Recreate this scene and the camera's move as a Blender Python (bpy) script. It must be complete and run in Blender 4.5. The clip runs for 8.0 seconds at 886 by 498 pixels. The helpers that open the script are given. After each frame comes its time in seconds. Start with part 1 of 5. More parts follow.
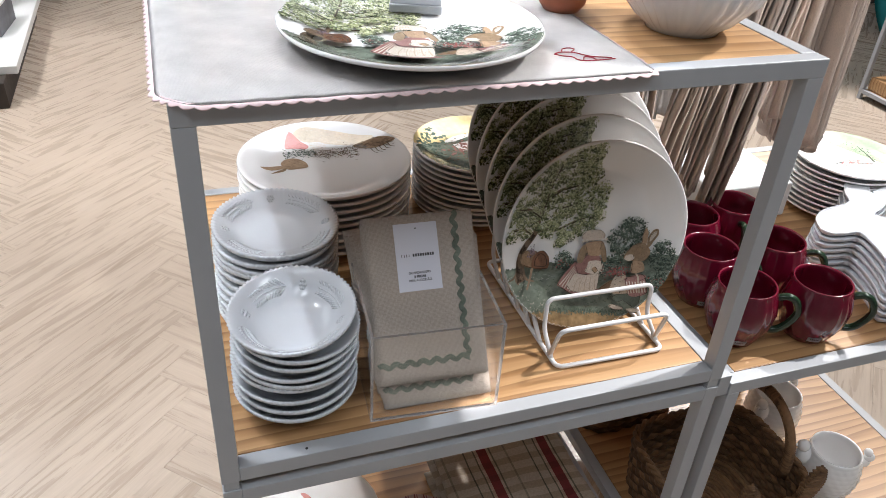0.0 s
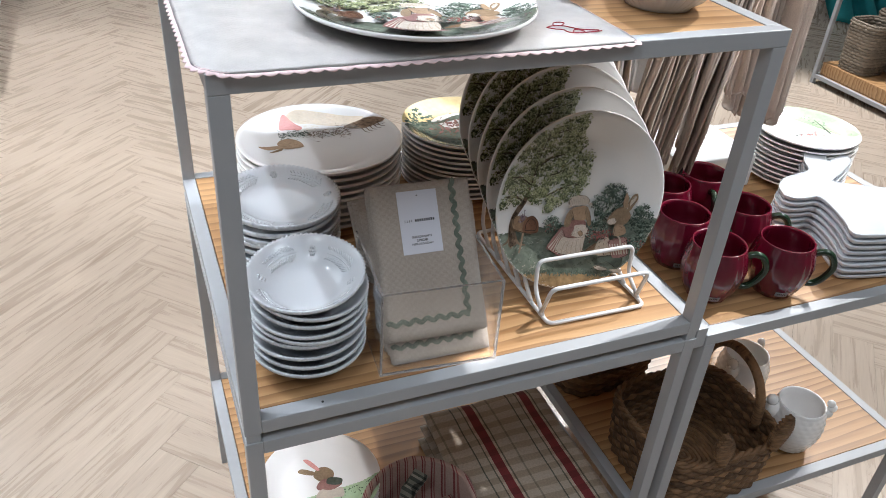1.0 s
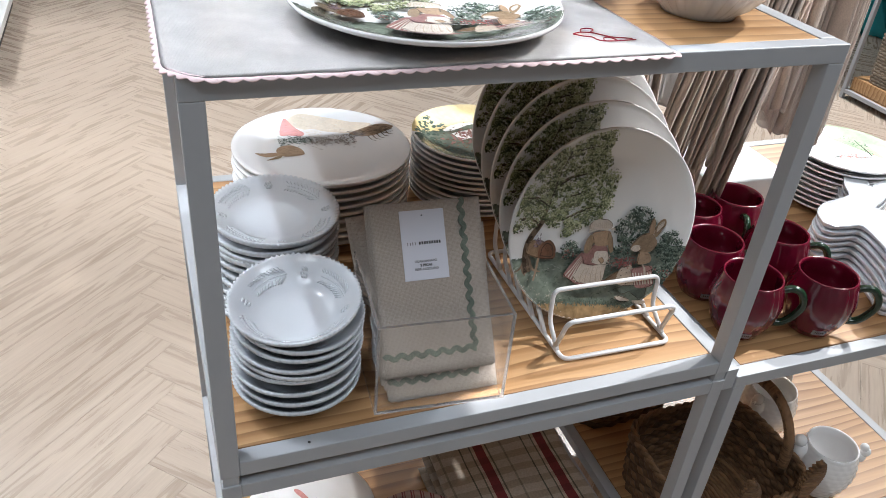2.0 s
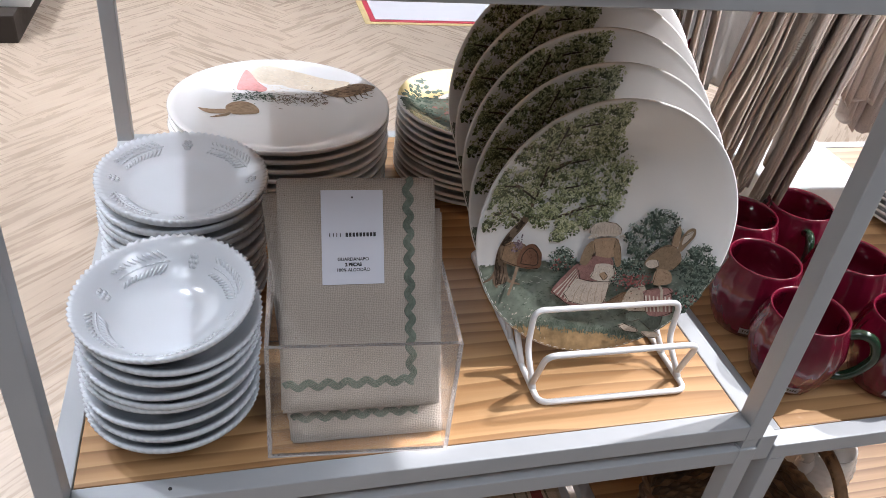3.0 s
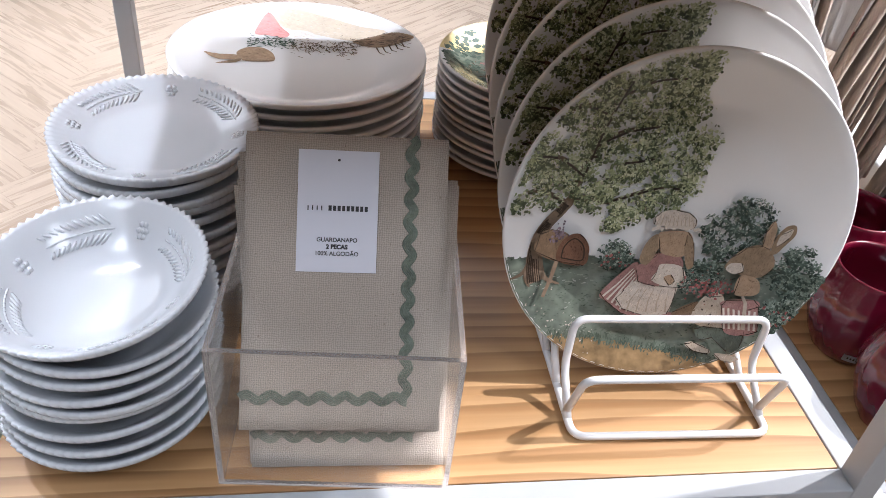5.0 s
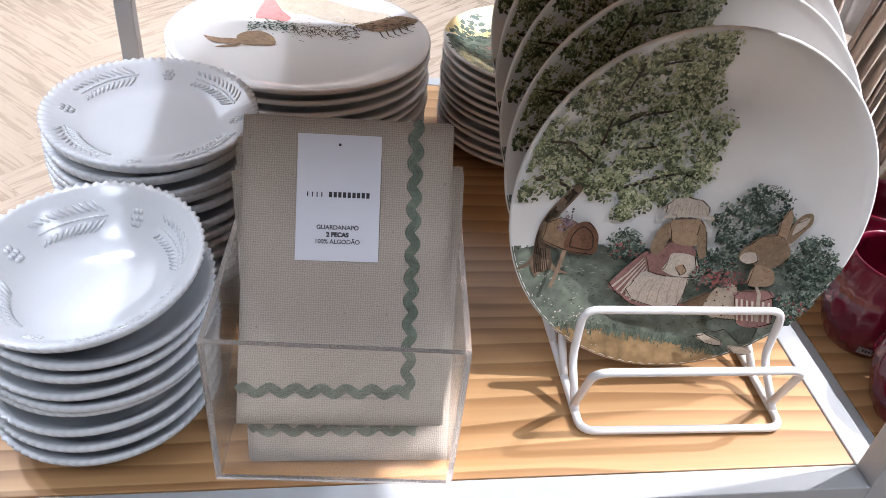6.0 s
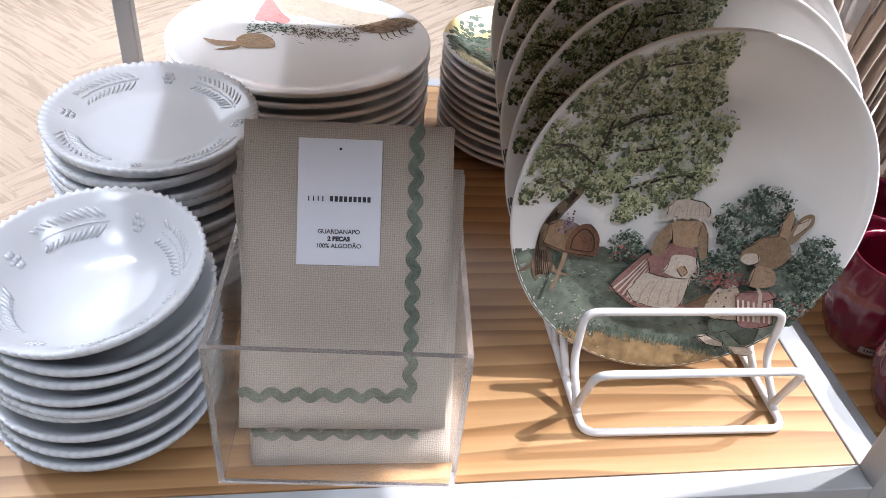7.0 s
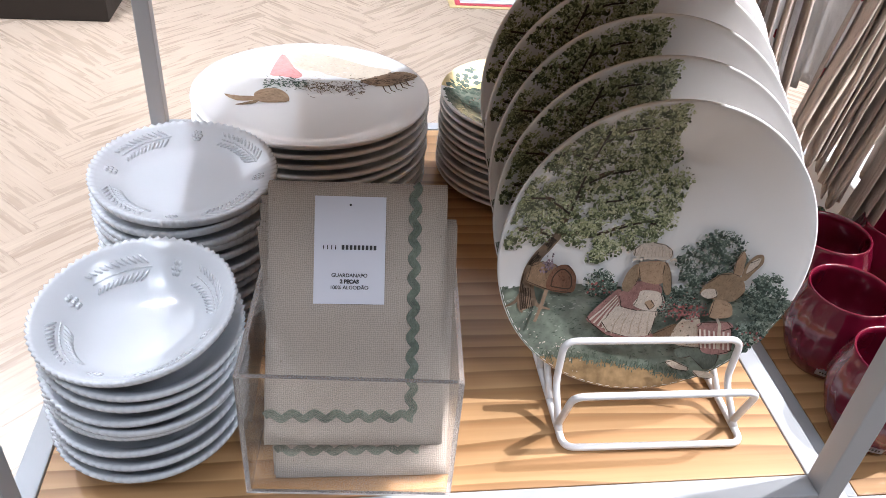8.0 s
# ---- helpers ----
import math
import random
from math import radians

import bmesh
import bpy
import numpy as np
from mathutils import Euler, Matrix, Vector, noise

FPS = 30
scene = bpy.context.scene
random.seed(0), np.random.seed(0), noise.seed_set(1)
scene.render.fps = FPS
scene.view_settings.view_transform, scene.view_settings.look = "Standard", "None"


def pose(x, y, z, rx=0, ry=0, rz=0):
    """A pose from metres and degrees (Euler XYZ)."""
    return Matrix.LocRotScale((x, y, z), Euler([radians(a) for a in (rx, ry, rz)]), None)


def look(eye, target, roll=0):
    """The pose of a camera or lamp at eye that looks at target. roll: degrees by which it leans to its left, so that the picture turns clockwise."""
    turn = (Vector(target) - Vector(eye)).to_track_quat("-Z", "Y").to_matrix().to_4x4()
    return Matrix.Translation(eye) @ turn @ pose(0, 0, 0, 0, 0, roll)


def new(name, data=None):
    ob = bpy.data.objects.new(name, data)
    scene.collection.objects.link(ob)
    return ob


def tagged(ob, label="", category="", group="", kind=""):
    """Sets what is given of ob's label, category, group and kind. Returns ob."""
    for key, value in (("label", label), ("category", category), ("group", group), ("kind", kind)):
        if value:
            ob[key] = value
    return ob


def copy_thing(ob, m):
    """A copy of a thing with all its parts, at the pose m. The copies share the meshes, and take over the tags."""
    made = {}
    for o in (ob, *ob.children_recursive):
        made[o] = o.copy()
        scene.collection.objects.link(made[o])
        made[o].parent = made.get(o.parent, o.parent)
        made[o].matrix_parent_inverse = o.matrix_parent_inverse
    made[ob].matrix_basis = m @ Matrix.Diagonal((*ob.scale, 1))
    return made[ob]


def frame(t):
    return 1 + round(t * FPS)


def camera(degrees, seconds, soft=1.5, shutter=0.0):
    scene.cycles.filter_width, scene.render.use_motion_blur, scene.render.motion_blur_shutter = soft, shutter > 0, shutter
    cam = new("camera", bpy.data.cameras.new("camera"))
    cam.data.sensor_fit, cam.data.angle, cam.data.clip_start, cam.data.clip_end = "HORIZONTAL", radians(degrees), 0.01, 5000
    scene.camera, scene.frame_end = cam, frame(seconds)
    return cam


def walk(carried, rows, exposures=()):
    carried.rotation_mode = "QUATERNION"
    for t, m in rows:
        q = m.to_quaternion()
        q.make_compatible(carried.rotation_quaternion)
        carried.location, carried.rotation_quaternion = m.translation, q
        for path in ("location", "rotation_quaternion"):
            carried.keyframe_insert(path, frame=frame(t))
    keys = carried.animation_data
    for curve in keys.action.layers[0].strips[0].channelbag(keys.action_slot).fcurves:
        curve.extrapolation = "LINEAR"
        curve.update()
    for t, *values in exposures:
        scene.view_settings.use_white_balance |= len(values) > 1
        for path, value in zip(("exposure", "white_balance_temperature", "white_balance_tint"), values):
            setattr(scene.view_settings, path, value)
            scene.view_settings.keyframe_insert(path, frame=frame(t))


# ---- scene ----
cam = camera(59.4, 8.0, soft=0.65)
PATH = [
    (0, (0.009, -0.593, 1.382), (0.605, 0.972, 0.289), 4.0),
    (0.5, (-0.032, -0.629, 1.381), (0.608, 0.912, 0.278), 4.2),
    (1, (-0.059, -0.651, 1.384), (0.622, 0.877, 0.288), 4.2),
    (1.5, (-0.059, -0.646, 1.386), (0.629, 0.886, 0.299), 4.5),
    (1.7, (-0.051, -0.622, 1.381), (0.629, 0.913, 0.294), 4.8),
    (2.8, (0.131, -0.434, 1.263), (0.651, 1.129, 0.13), 6.9),
    (3, (0.161, -0.415, 1.25), (0.655, 1.153, 0.11), 7.2),
    (3.5, (0.209, -0.37, 1.215), (0.618, 1.202, 0.049), 7.6),
    (4, (0.231, -0.348, 1.195), (0.58, 1.226, 0.013), 7.3),
    (4.5, (0.239, -0.33, 1.19), (0.554, 1.243, -0.005), 6.9),
    (5, (0.242, -0.3, 1.17), (0.537, 1.269, -0.034), 6.6),
    (6.5, (0.245, -0.286, 1.158), (0.527, 1.266, -0.072), 6.5),
    (7, (0.244, -0.285, 1.161), (0.527, 1.268, -0.068), 6.2),
    (7.5, (0.253, -0.296, 1.17), (0.532, 1.265, -0.048), 5.9),
    (8, (0.239, -0.34, 1.224), (0.511, 1.245, 0.034), 5.4),
]
walk(cam, [(t, look(eye, target, roll)) for t, eye, target, roll in PATH],
     exposures=[(0.0, 0.0, 6440, 12), (0.5, 0.0, 6270, 10), (1.7, 0.0, 6230, 10), (3.0, 0.12, 6260, 14), (4.0, 0.36, 6190, 15), (8.0, 0.44, 6190, 15)])

# ---- light: unseen spots under the ceiling, and area lights added as soft fill ----
world = bpy.data.worlds.new("shop_world")
scene.world = world
world.use_nodes = True
world.node_tree.nodes["Background"].inputs[0].default_value = (1.0, 0.98, 0.95, 1)
world.node_tree.nodes["Background"].inputs[1].default_value = 0.25


def lamp(name, kind, energy, colour, matrix, size=0.08, spot=60, blend=0.4):
    data = bpy.data.lights.new(name, kind)
    data.energy, data.color = energy, colour
    if kind == "AREA":
        data.shape, data.size, data.size_y = "RECTANGLE", size, size
    else:
        data.shadow_soft_size = size
        data.spot_size, data.spot_blend = radians(spot), blend
    ob = new(name, data)
    ob.matrix_world = matrix
    return ob


WARM = (1.0, 0.98, 0.955)
COOL = (0.88, 0.935, 1.0)
SPOTS = [  # place, aim, watts, lamp radius, cone
    ((-0.78, 0.80, 3.0), (0.25, 0.25, 0.85), 112, 0.03, 46, COOL),
    ((-1.25, 0.62, 3.0), (0.2, 0.3, 0.85), 66, 0.03, 46, COOL),
    ((2.35, 0.24, 3.0), (0.42, 0.15, 0.75), 450, 0.03, 19.5, WARM),
    # Next two: wide spots added to lift the floor behind the shelf.
    ((-1.6, 2.8, 3.0), (-0.9, 2.4, 0.0), 265, 0.05, 60, WARM),
    ((0.9, 4.0, 3.0), (0.8, 3.4, 0.0), 280, 0.05, 66, WARM),
    ((2.75, 0.85, 3.0), (0.84, 0.15, 0.69), 350, 0.03, 17, WARM),
    ((3.3, 0.95, 3.0), (1.20, 0.32, 0.30), 260, 0.03, 17, WARM),
    # Added to brighten the floor on the right.
    ((3.0, 2.6, 3.0), (2.3, 1.1, 0.0), 520, 0.05, 60, WARM),
    # Narrow spot added only to brighten the hanging linens.
    ((2.3, -1.5, 3.0), (0.72, 0.38, 1.02), 560, 0.04, 7.5, WARM),
    ((0.40, 2.30, 3.0), (0.84, 0.10, 0.70), 110, 0.03, 9, WARM),
    # Added to brighten the floor on the left.
    ((-1.5, 0.3, 3.0), (-1.0, 0.9, 0.0), 230, 0.05, 60, WARM),
    ((0.30, 1.14, 3.0), (0.20, 0.30, 1.1), 165, 0.03, 28, COOL),
]
for k, (place, aim, watts, size, cone, colour) in enumerate(SPOTS):
    lamp("track_spot_light", "SPOT", watts, colour, look(place, aim), size, cone)
# Unseen area lights below the ceiling, added as soft fill from both sides.
for x, y in ((-1.1, -1.3), (1.5, -1.3), (-2.2, 2.6), (1.6, 2.6)):
    lamp("ceiling_panel_light", "AREA", 39 if y > 0 else 26, (0.87, 0.94, 1.0), pose(x, y, 3.17), 2.2 if y > 0 else 0.9)


# ---- small tools ----
def thing(name, x, y, z, label, category, group="", rx=0, ry=0, rz=0, kind=""):
    ob = new(name)
    ob.empty_display_size = 0.02
    ob.matrix_world = pose(x, y, z, rx, ry, rz)
    return tagged(ob, label, category, group, kind)


def mesh_of(name, bm, material, smooth=True):
    me = bpy.data.meshes.new(name)
    bm.to_mesh(me)
    bm.free()
    for m in (material if isinstance(material, (list, tuple)) else [material]):
        me.materials.append(m)
    if smooth:
        me.shade_smooth()
    return me


def part(name, bm, material, parent, label="", smooth=False, kind=""):
    """One mesh under a thing or a part, in the thing's own coordinates."""
    ob = new(name, mesh_of(name, bm, material, smooth))
    ob.parent = parent
    return tagged(ob, label, kind=kind)


def structure(name, bm, material, label, category, smooth=False):
    return tagged(new(name, mesh_of(name, bm, material, smooth)), label, category, kind="structure")


def box(bm, x0, y0, z0, x1, y1, z1, bevel=0.0, index=0):
    vs = [bm.verts.new((x, y, z)) for z in (z0, z1) for y in (y0, y1) for x in (x0, x1)]
    fs = [bm.faces.new([vs[i] for i in f]) for f in ((0, 2, 3, 1), (4, 5, 7, 6), (0, 1, 5, 4), (2, 6, 7, 3), (0, 4, 6, 2), (1, 3, 7, 5))]
    for f in fs:
        f.material_index = index
    if bevel:
        bmesh.ops.bevel(bm, geom=list({e for f in fs for e in f.edges}), offset=bevel, segments=2, affect="EDGES", profile=0.5)
    return bm


def boxed(x0, y0, z0, x1, y1, z1, bevel=0.0):
    return box(bmesh.new(), x0, y0, z0, x1, y1, z1, bevel)


def lathe(profile, seg=72, wobble=None):
    """Turns (r, z) round the z axis; wobble(i, angle) gives what is added to r and z of ring i."""
    bm = bmesh.new()
    rings = []
    for i, (r, z) in enumerate(profile):
        if r < 1e-6:
            rings.append([bm.verts.new((0, 0, z))])
            continue
        ring = []
        for k in range(seg):
            a = 2 * math.pi * k / seg
            dr, dz = wobble(i, a) if wobble else (0, 0)
            ring.append(bm.verts.new(((r + dr) * math.cos(a), (r + dr) * math.sin(a), z + dz)))
        rings.append(ring)
    for a, b in zip(rings, rings[1:]):
        for k in range(seg):
            n = (k + 1) % seg
            if len(a) == 1 and len(b) == 1:
                break
            if len(a) == 1:
                bm.faces.new((a[0], b[n], b[k]))
            elif len(b) == 1:
                bm.faces.new((a[k], a[n], b[0]))
            else:
                bm.faces.new((a[k], a[n], b[n], b[k]))
    bmesh.ops.recalc_face_normals(bm, faces=bm.faces[:])
    return bm


def rounded(points, radius, steps=5, closed=False):
    """A polyline with its corners rounded."""
    pts = [Vector(p) for p in points]
    out = []
    n = len(pts)
    for i, p in enumerate(pts):
        if not closed and i in (0, n - 1):
            out.append(p)
            continue
        a, b = pts[i - 1] - p, pts[(i + 1) % n] - p
        d = min(radius, a.length * 0.49, b.length * 0.49)
        p0, p1 = p + a.normalized() * d, p + b.normalized() * d
        for k in range(steps + 1):
            t = k / steps
            out.append(p0 * (1 - t) ** 2 + p * 2 * t * (1 - t) + p1 * t * t)
    return out


def tube(bm, points, r, seg=8, closed=False, taper=None):
    pts = [Vector(p) for p in points]
    n = len(pts)
    side = None
    rings = []
    for i, p in enumerate(pts):
        ahead = pts[(i + 1) % n] if closed or i < n - 1 else p
        back = pts[i - 1] if closed or i > 0 else p
        d = (ahead - back).normalized()
        if side is None:
            side = d.orthogonal().normalized()
        side = (side - d * side.dot(d)).normalized()
        up = d.cross(side)
        rr = r * (taper(i / max(1, n - 1)) if taper else 1)
        rings.append([bm.verts.new(p + (side * math.cos(2 * math.pi * k / seg) + up * math.sin(2 * math.pi * k / seg)) * rr) for k in range(seg)])
    pairs = list(zip(rings, rings[1:])) + ([(rings[-1], rings[0])] if closed else [])
    for a, b in pairs:
        for k in range(seg):
            bm.faces.new((a[k], a[(k + 1) % seg], b[(k + 1) % seg], b[k]))
    if not closed:
        bm.faces.new(rings[0][::-1])
        bm.faces.new(rings[-1])
    return bm


def blob(bm, at, sx, sy, sz, turn=0.0, tilt=0.0, sub=1, index=0):
    m = Matrix.Translation(at) @ Matrix.Rotation(turn, 4, "Z") @ Matrix.Rotation(tilt, 4, "Y") @ Matrix.Diagonal((sx, sy, sz, 1))
    made = bmesh.ops.create_icosphere(bm, subdivisions=sub, radius=1.0, matrix=m)
    for f in {f for v in made["verts"] for f in v.link_faces}:
        f.material_index = index
    return bm


# ---- materials ----
class Mat:
    """A node material with a principled shader, built up by small calls."""

    def __init__(self, name, colour=(0.8, 0.8, 0.8), rough=0.5, metal=0.0, **more):
        self.m = bpy.data.materials.new(name)
        self.m.use_nodes = True
        self.t = self.m.node_tree
        self.s = self.t.nodes["Principled BSDF"]
        self.s.inputs["Base Color"].default_value = (*colour, 1)
        self.s.inputs["Roughness"].default_value = rough
        self.s.inputs["Metallic"].default_value = metal
        for k, v in more.items():
            self.s.inputs[k.replace("_", " ")].default_value = v
        self.height = None

    def node(self, kind, **inputs):
        n = self.t.nodes.new(kind)
        for k, v in inputs.items():
            n.inputs[k.replace("_", " ")].default_value = v
        return n

    def link(self, a, b):
        self.t.links.new(a, b)

    def coords(self, scale=(1, 1, 1), turn=0.0, output="Object"):
        c = self.node("ShaderNodeTexCoord")
        mp = self.node("ShaderNodeMapping")
        mp.inputs["Scale"].default_value = scale
        mp.inputs["Rotation"].default_value = (0, 0, turn)
        self.link(c.outputs[output], mp.inputs["Vector"])
        return mp.outputs["Vector"]

    def noise(self, scale, detail=3, vector=None, distortion=0.0, rough=0.5):
        n = self.node("ShaderNodeTexNoise", Scale=scale, Detail=detail, Distortion=distortion, Roughness=rough)
        if vector:
            self.link(vector, n.inputs["Vector"])
        return n.outputs["Fac"]

    def ramp(self, fac, stops):
        r = self.node("ShaderNodeValToRGB")
        e = r.color_ramp.elements
        while len(e) < len(stops):
            e.new(0.5)
        for el, (p, c) in zip(e, stops):
            el.position, el.color = p, (*c, 1)
        self.link(fac, r.inputs["Fac"])
        return r.outputs["Color"]

    def mix(self, fac, a, b, blend="MIX"):
        n = self.node("ShaderNodeMix")
        n.data_type, n.blend_type = "RGBA", blend
        for v, k in ((fac, 0), (a, 6), (b, 7)):
            if isinstance(v, (int, float)):
                n.inputs[k].default_value = v
            elif isinstance(v, tuple):
                n.inputs[k].default_value = (*v, 1)
            else:
                self.link(v, n.inputs[k])
        return n.outputs[2]

    def colour(self, out):
        self.link(out, self.s.inputs["Base Color"])
        return self

    def roughness(self, fac, lo, hi):
        n = self.node("ShaderNodeMapRange")
        n.inputs["To Min"].default_value, n.inputs["To Max"].default_value = lo, hi
        self.link(fac, n.inputs["Value"])
        self.link(n.outputs["Result"], self.s.inputs["Roughness"])
        return self

    def bump(self, fac, strength, distance):
        b = self.node("ShaderNodeBump", Strength=strength, Distance=distance)
        self.link(fac, b.inputs["Height"])
        if self.height:
            self.link(self.height, b.inputs["Normal"])
        self.height = b.outputs["Normal"]
        self.link(self.height, self.s.inputs["Normal"])
        return self


def plain(name, colour, rough=0.5, vary=0.12, scale=30.0, metal=0.0, relief=0.0, **more):
    m = Mat(name, colour, rough, metal, **more)
    v = m.coords()
    a = m.noise(scale, 4, v)
    b = m.noise(scale * 0.12, 2, v)
    lo, hi = tuple(c * (1 - vary) for c in colour), tuple(min(1, c * (1 + vary)) for c in colour)
    m.colour(m.mix(0.5, m.ramp(a, [(0.3, lo), (0.7, hi)]), m.ramp(b, [(0.35, lo), (0.65, hi)])))
    m.roughness(a, max(0.02, rough * 0.8), min(1, rough * 1.25))
    if relief:
        m.bump(a, 0.4, relief)
    return m.m


def pine(name, stretch=1.0):
    """Pale knotty pine with long dark growth lines along x."""
    m = Mat(name, rough=0.38)
    v = m.coords((0.16, 1, 1))
    w = m.node("ShaderNodeTexWave", Scale=16.0 * stretch, Distortion=11.0, Detail=3.0, Detail_Scale=0.55, Detail_Roughness=0.45)
    w.wave_type, w.bands_direction, w.wave_profile = "BANDS", "Y", "SAW"
    m.link(v, w.inputs["Vector"])
    grain = m.noise(70, 5, m.coords((0.06, 1.6, 1)))
    broad = m.noise(6, 2, m.coords((0.4, 1.4, 1)))
    base = m.ramp(w.outputs["Fac"], [(0.0, (0.54, 0.33, 0.165)), (0.45, (0.44, 0.245, 0.110)), (0.75, (0.28, 0.132, 0.050)), (0.93, (0.15, 0.062, 0.021)), (1.0, (0.33, 0.165, 0.068))])
    base = m.mix(0.32, base, m.ramp(broad, [(0.3, (0.35, 0.19, 0.075)), (0.7, (0.50, 0.31, 0.15))]))
    m.colour(m.mix(0.22, base, m.ramp(grain, [(0.35, (0.24, 0.115, 0.04)), (0.65, (0.55, 0.35, 0.175))]), "MIX"))
    m.roughness(grain, 0.3, 0.5)
    m.bump(grain, 0.15, 0.0006)
    return m.m


def plank_wood():
    """Pale grey-beige oak-look plank, its grain along x; each plank differs."""
    m = Mat("oak_plank", rough=0.3)
    info = m.node("ShaderNodeObjectInfo")
    geo = m.node("ShaderNodeNewGeometry")
    rnd = m.node("ShaderNodeMath")
    rnd.operation = "ADD"
    m.link(info.outputs["Random"], rnd.inputs[0])
    m.link(geo.outputs["Random Per Island"], rnd.inputs[1])
    off = m.node("ShaderNodeCombineXYZ")
    mul = m.node("ShaderNodeMath")
    mul.operation = "MULTIPLY"
    mul.inputs[1].default_value = 37.0
    m.link(rnd.outputs[0], mul.inputs[0])
    m.link(mul.outputs[0], off.inputs["Z"])
    uv = m.node("ShaderNodeUVMap")
    add = m.node("ShaderNodeVectorMath")
    m.link(uv.outputs["UV"], add.inputs[0])
    m.link(off.outputs["Vector"], add.inputs[1])
    mp = m.node("ShaderNodeMapping")
    mp.inputs["Scale"].default_value = (1.1, 14, 1)
    m.link(add.outputs["Vector"], mp.inputs["Vector"])
    a = m.noise(3.2, 6, mp.outputs["Vector"], 0.7, 0.62)
    mp2 = m.node("ShaderNodeMapping")
    mp2.inputs["Scale"].default_value = (2.5, 60, 1)
    m.link(add.outputs["Vector"], mp2.inputs["Vector"])
    b = m.noise(4.0, 3, mp2.outputs["Vector"])
    tone = m.ramp(a, [(0.26, (0.30, 0.238, 0.186)), (0.44, (0.43, 0.352, 0.286)), (0.70, (0.55, 0.470, 0.392))])
    fine = m.ramp(b, [(0.35, (0.33, 0.25, 0.185)), (0.65, (0.52, 0.43, 0.34))])
    frac = m.node("ShaderNodeMath")
    frac.operation = "FRACT"
    m.link(rnd.outputs[0], frac.inputs[0])
    each = m.ramp(frac.outputs[0], [(0.0, (0.40, 0.31, 0.235)), (1.0, (0.50, 0.41, 0.325))])
    m.colour(m.mix(0.08, m.mix(0.22, tone, fine), each))
    m.roughness(a, 0.20, 0.36)
    m.bump(b, 0.25, 0.0006)
    return m.m


def ceramic(name, colour, rough=0.12, vary=0.03, relief=0.0004):
    m = Mat(name, colour, rough, Coat_Weight=0.35, Coat_Roughness=0.06)
    v = m.coords()
    a, b = m.noise(9, 3, v), m.noise(160, 3, v)
    lo = tuple(c * (1 - vary) for c in colour)
    m.colour(m.ramp(a, [(0.3, lo), (0.7, colour)]))
    m.roughness(b, rough * 0.7, rough * 1.5)
    m.bump(a, 0.25, relief)
    return m.m


def weave(name, colour, thread=900.0, fleck=(0.35, 0.29, 0.22), rough=0.9, amount=0.35):
    """Plain-woven cloth with slubs and dark flecks, on x and z of the piece."""
    m = Mat(name, colour, rough, Sheen_Weight=0.15)
    v = m.coords()
    wx = m.node("ShaderNodeTexWave", Scale=thread / 2.9, Distortion=5.0, Detail=2.0, Detail_Scale=1.5)
    wx.bands_direction = "X"
    wz = m.node("ShaderNodeTexWave", Scale=thread / 2.9, Distortion=5.0, Detail=2.0, Detail_Scale=1.5)
    wz.bands_direction = "Z"
    m.link(v, wx.inputs["Vector"])
    m.link(v, wz.inputs["Vector"])
    both = m.mix(0.5, wx.outputs["Color"], wz.outputs["Color"])
    n = m.noise(420, 2, v)
    big = m.noise(24, 3, v)
    dark = tuple(c * 0.78 for c in colour)
    base = m.mix(amount, m.ramp(big, [(0.3, dark), (0.7, colour)]), m.ramp(both, [(0.25, tuple(c * 0.7 for c in colour)), (0.7, tuple(min(1, c * 1.12) for c in colour))]))
    spots = m.ramp(n, [(0.68, (0, 0, 0)), (0.75, (0.7, 0.7, 0.7))])
    m.colour(m.mix(spots, base, fleck))
    m.bump(both, 0.5, 0.0004)
    m.bump(big, 0.3, 0.002)
    return m.m


def stripes(name, along, bands, period, cross=None, shift=0.0):
    """Woven stripes across one axis of the piece (in metres), with fainter cross bands."""
    m = Mat(name, rough=0.92, Sheen_Weight=0.1)
    v = m.coords()
    sep = m.node("ShaderNodeSeparateXYZ")
    m.link(v, sep.inputs["Vector"])

    def saw(axis, length):
        d = m.node("ShaderNodeMath")
        d.operation = "DIVIDE"
        d.inputs[1].default_value = length
        o = m.node("ShaderNodeMath")
        o.operation = "ADD"
        o.inputs[1].default_value = shift if axis == along else 0.0
        m.link(sep.outputs[axis], o.inputs[0])
        m.link(o.outputs[0], d.inputs[0])
        f = m.node("ShaderNodeMath")
        f.operation = "FRACT"
        m.link(d.outputs[0], f.inputs[0])
        return f.outputs[0]

    def hard(fac, stops):
        out = m.ramp(fac, stops)
        out.node.color_ramp.interpolation = "CONSTANT"
        return out

    col = hard(saw(along, period), bands)
    if cross:
        other, length, colour = cross
        mask = hard(saw(other, length), [(0.0, (0.0, 0.0, 0.0)), (0.48, (0.75, 0.75, 0.75)), (0.94, (0.0, 0.0, 0.0))])
        col = m.mix(mask, col, colour, "MULTIPLY")
    n = m.noise(300, 2, v)
    m.colour(m.mix(0.35, col, m.ramp(n, [(0.3, (0.45, 0.43, 0.40)), (0.7, (1.0, 1.0, 1.0))]), "MULTIPLY"))
    m.bump(n, 0.4, 0.0006)
    return m.m


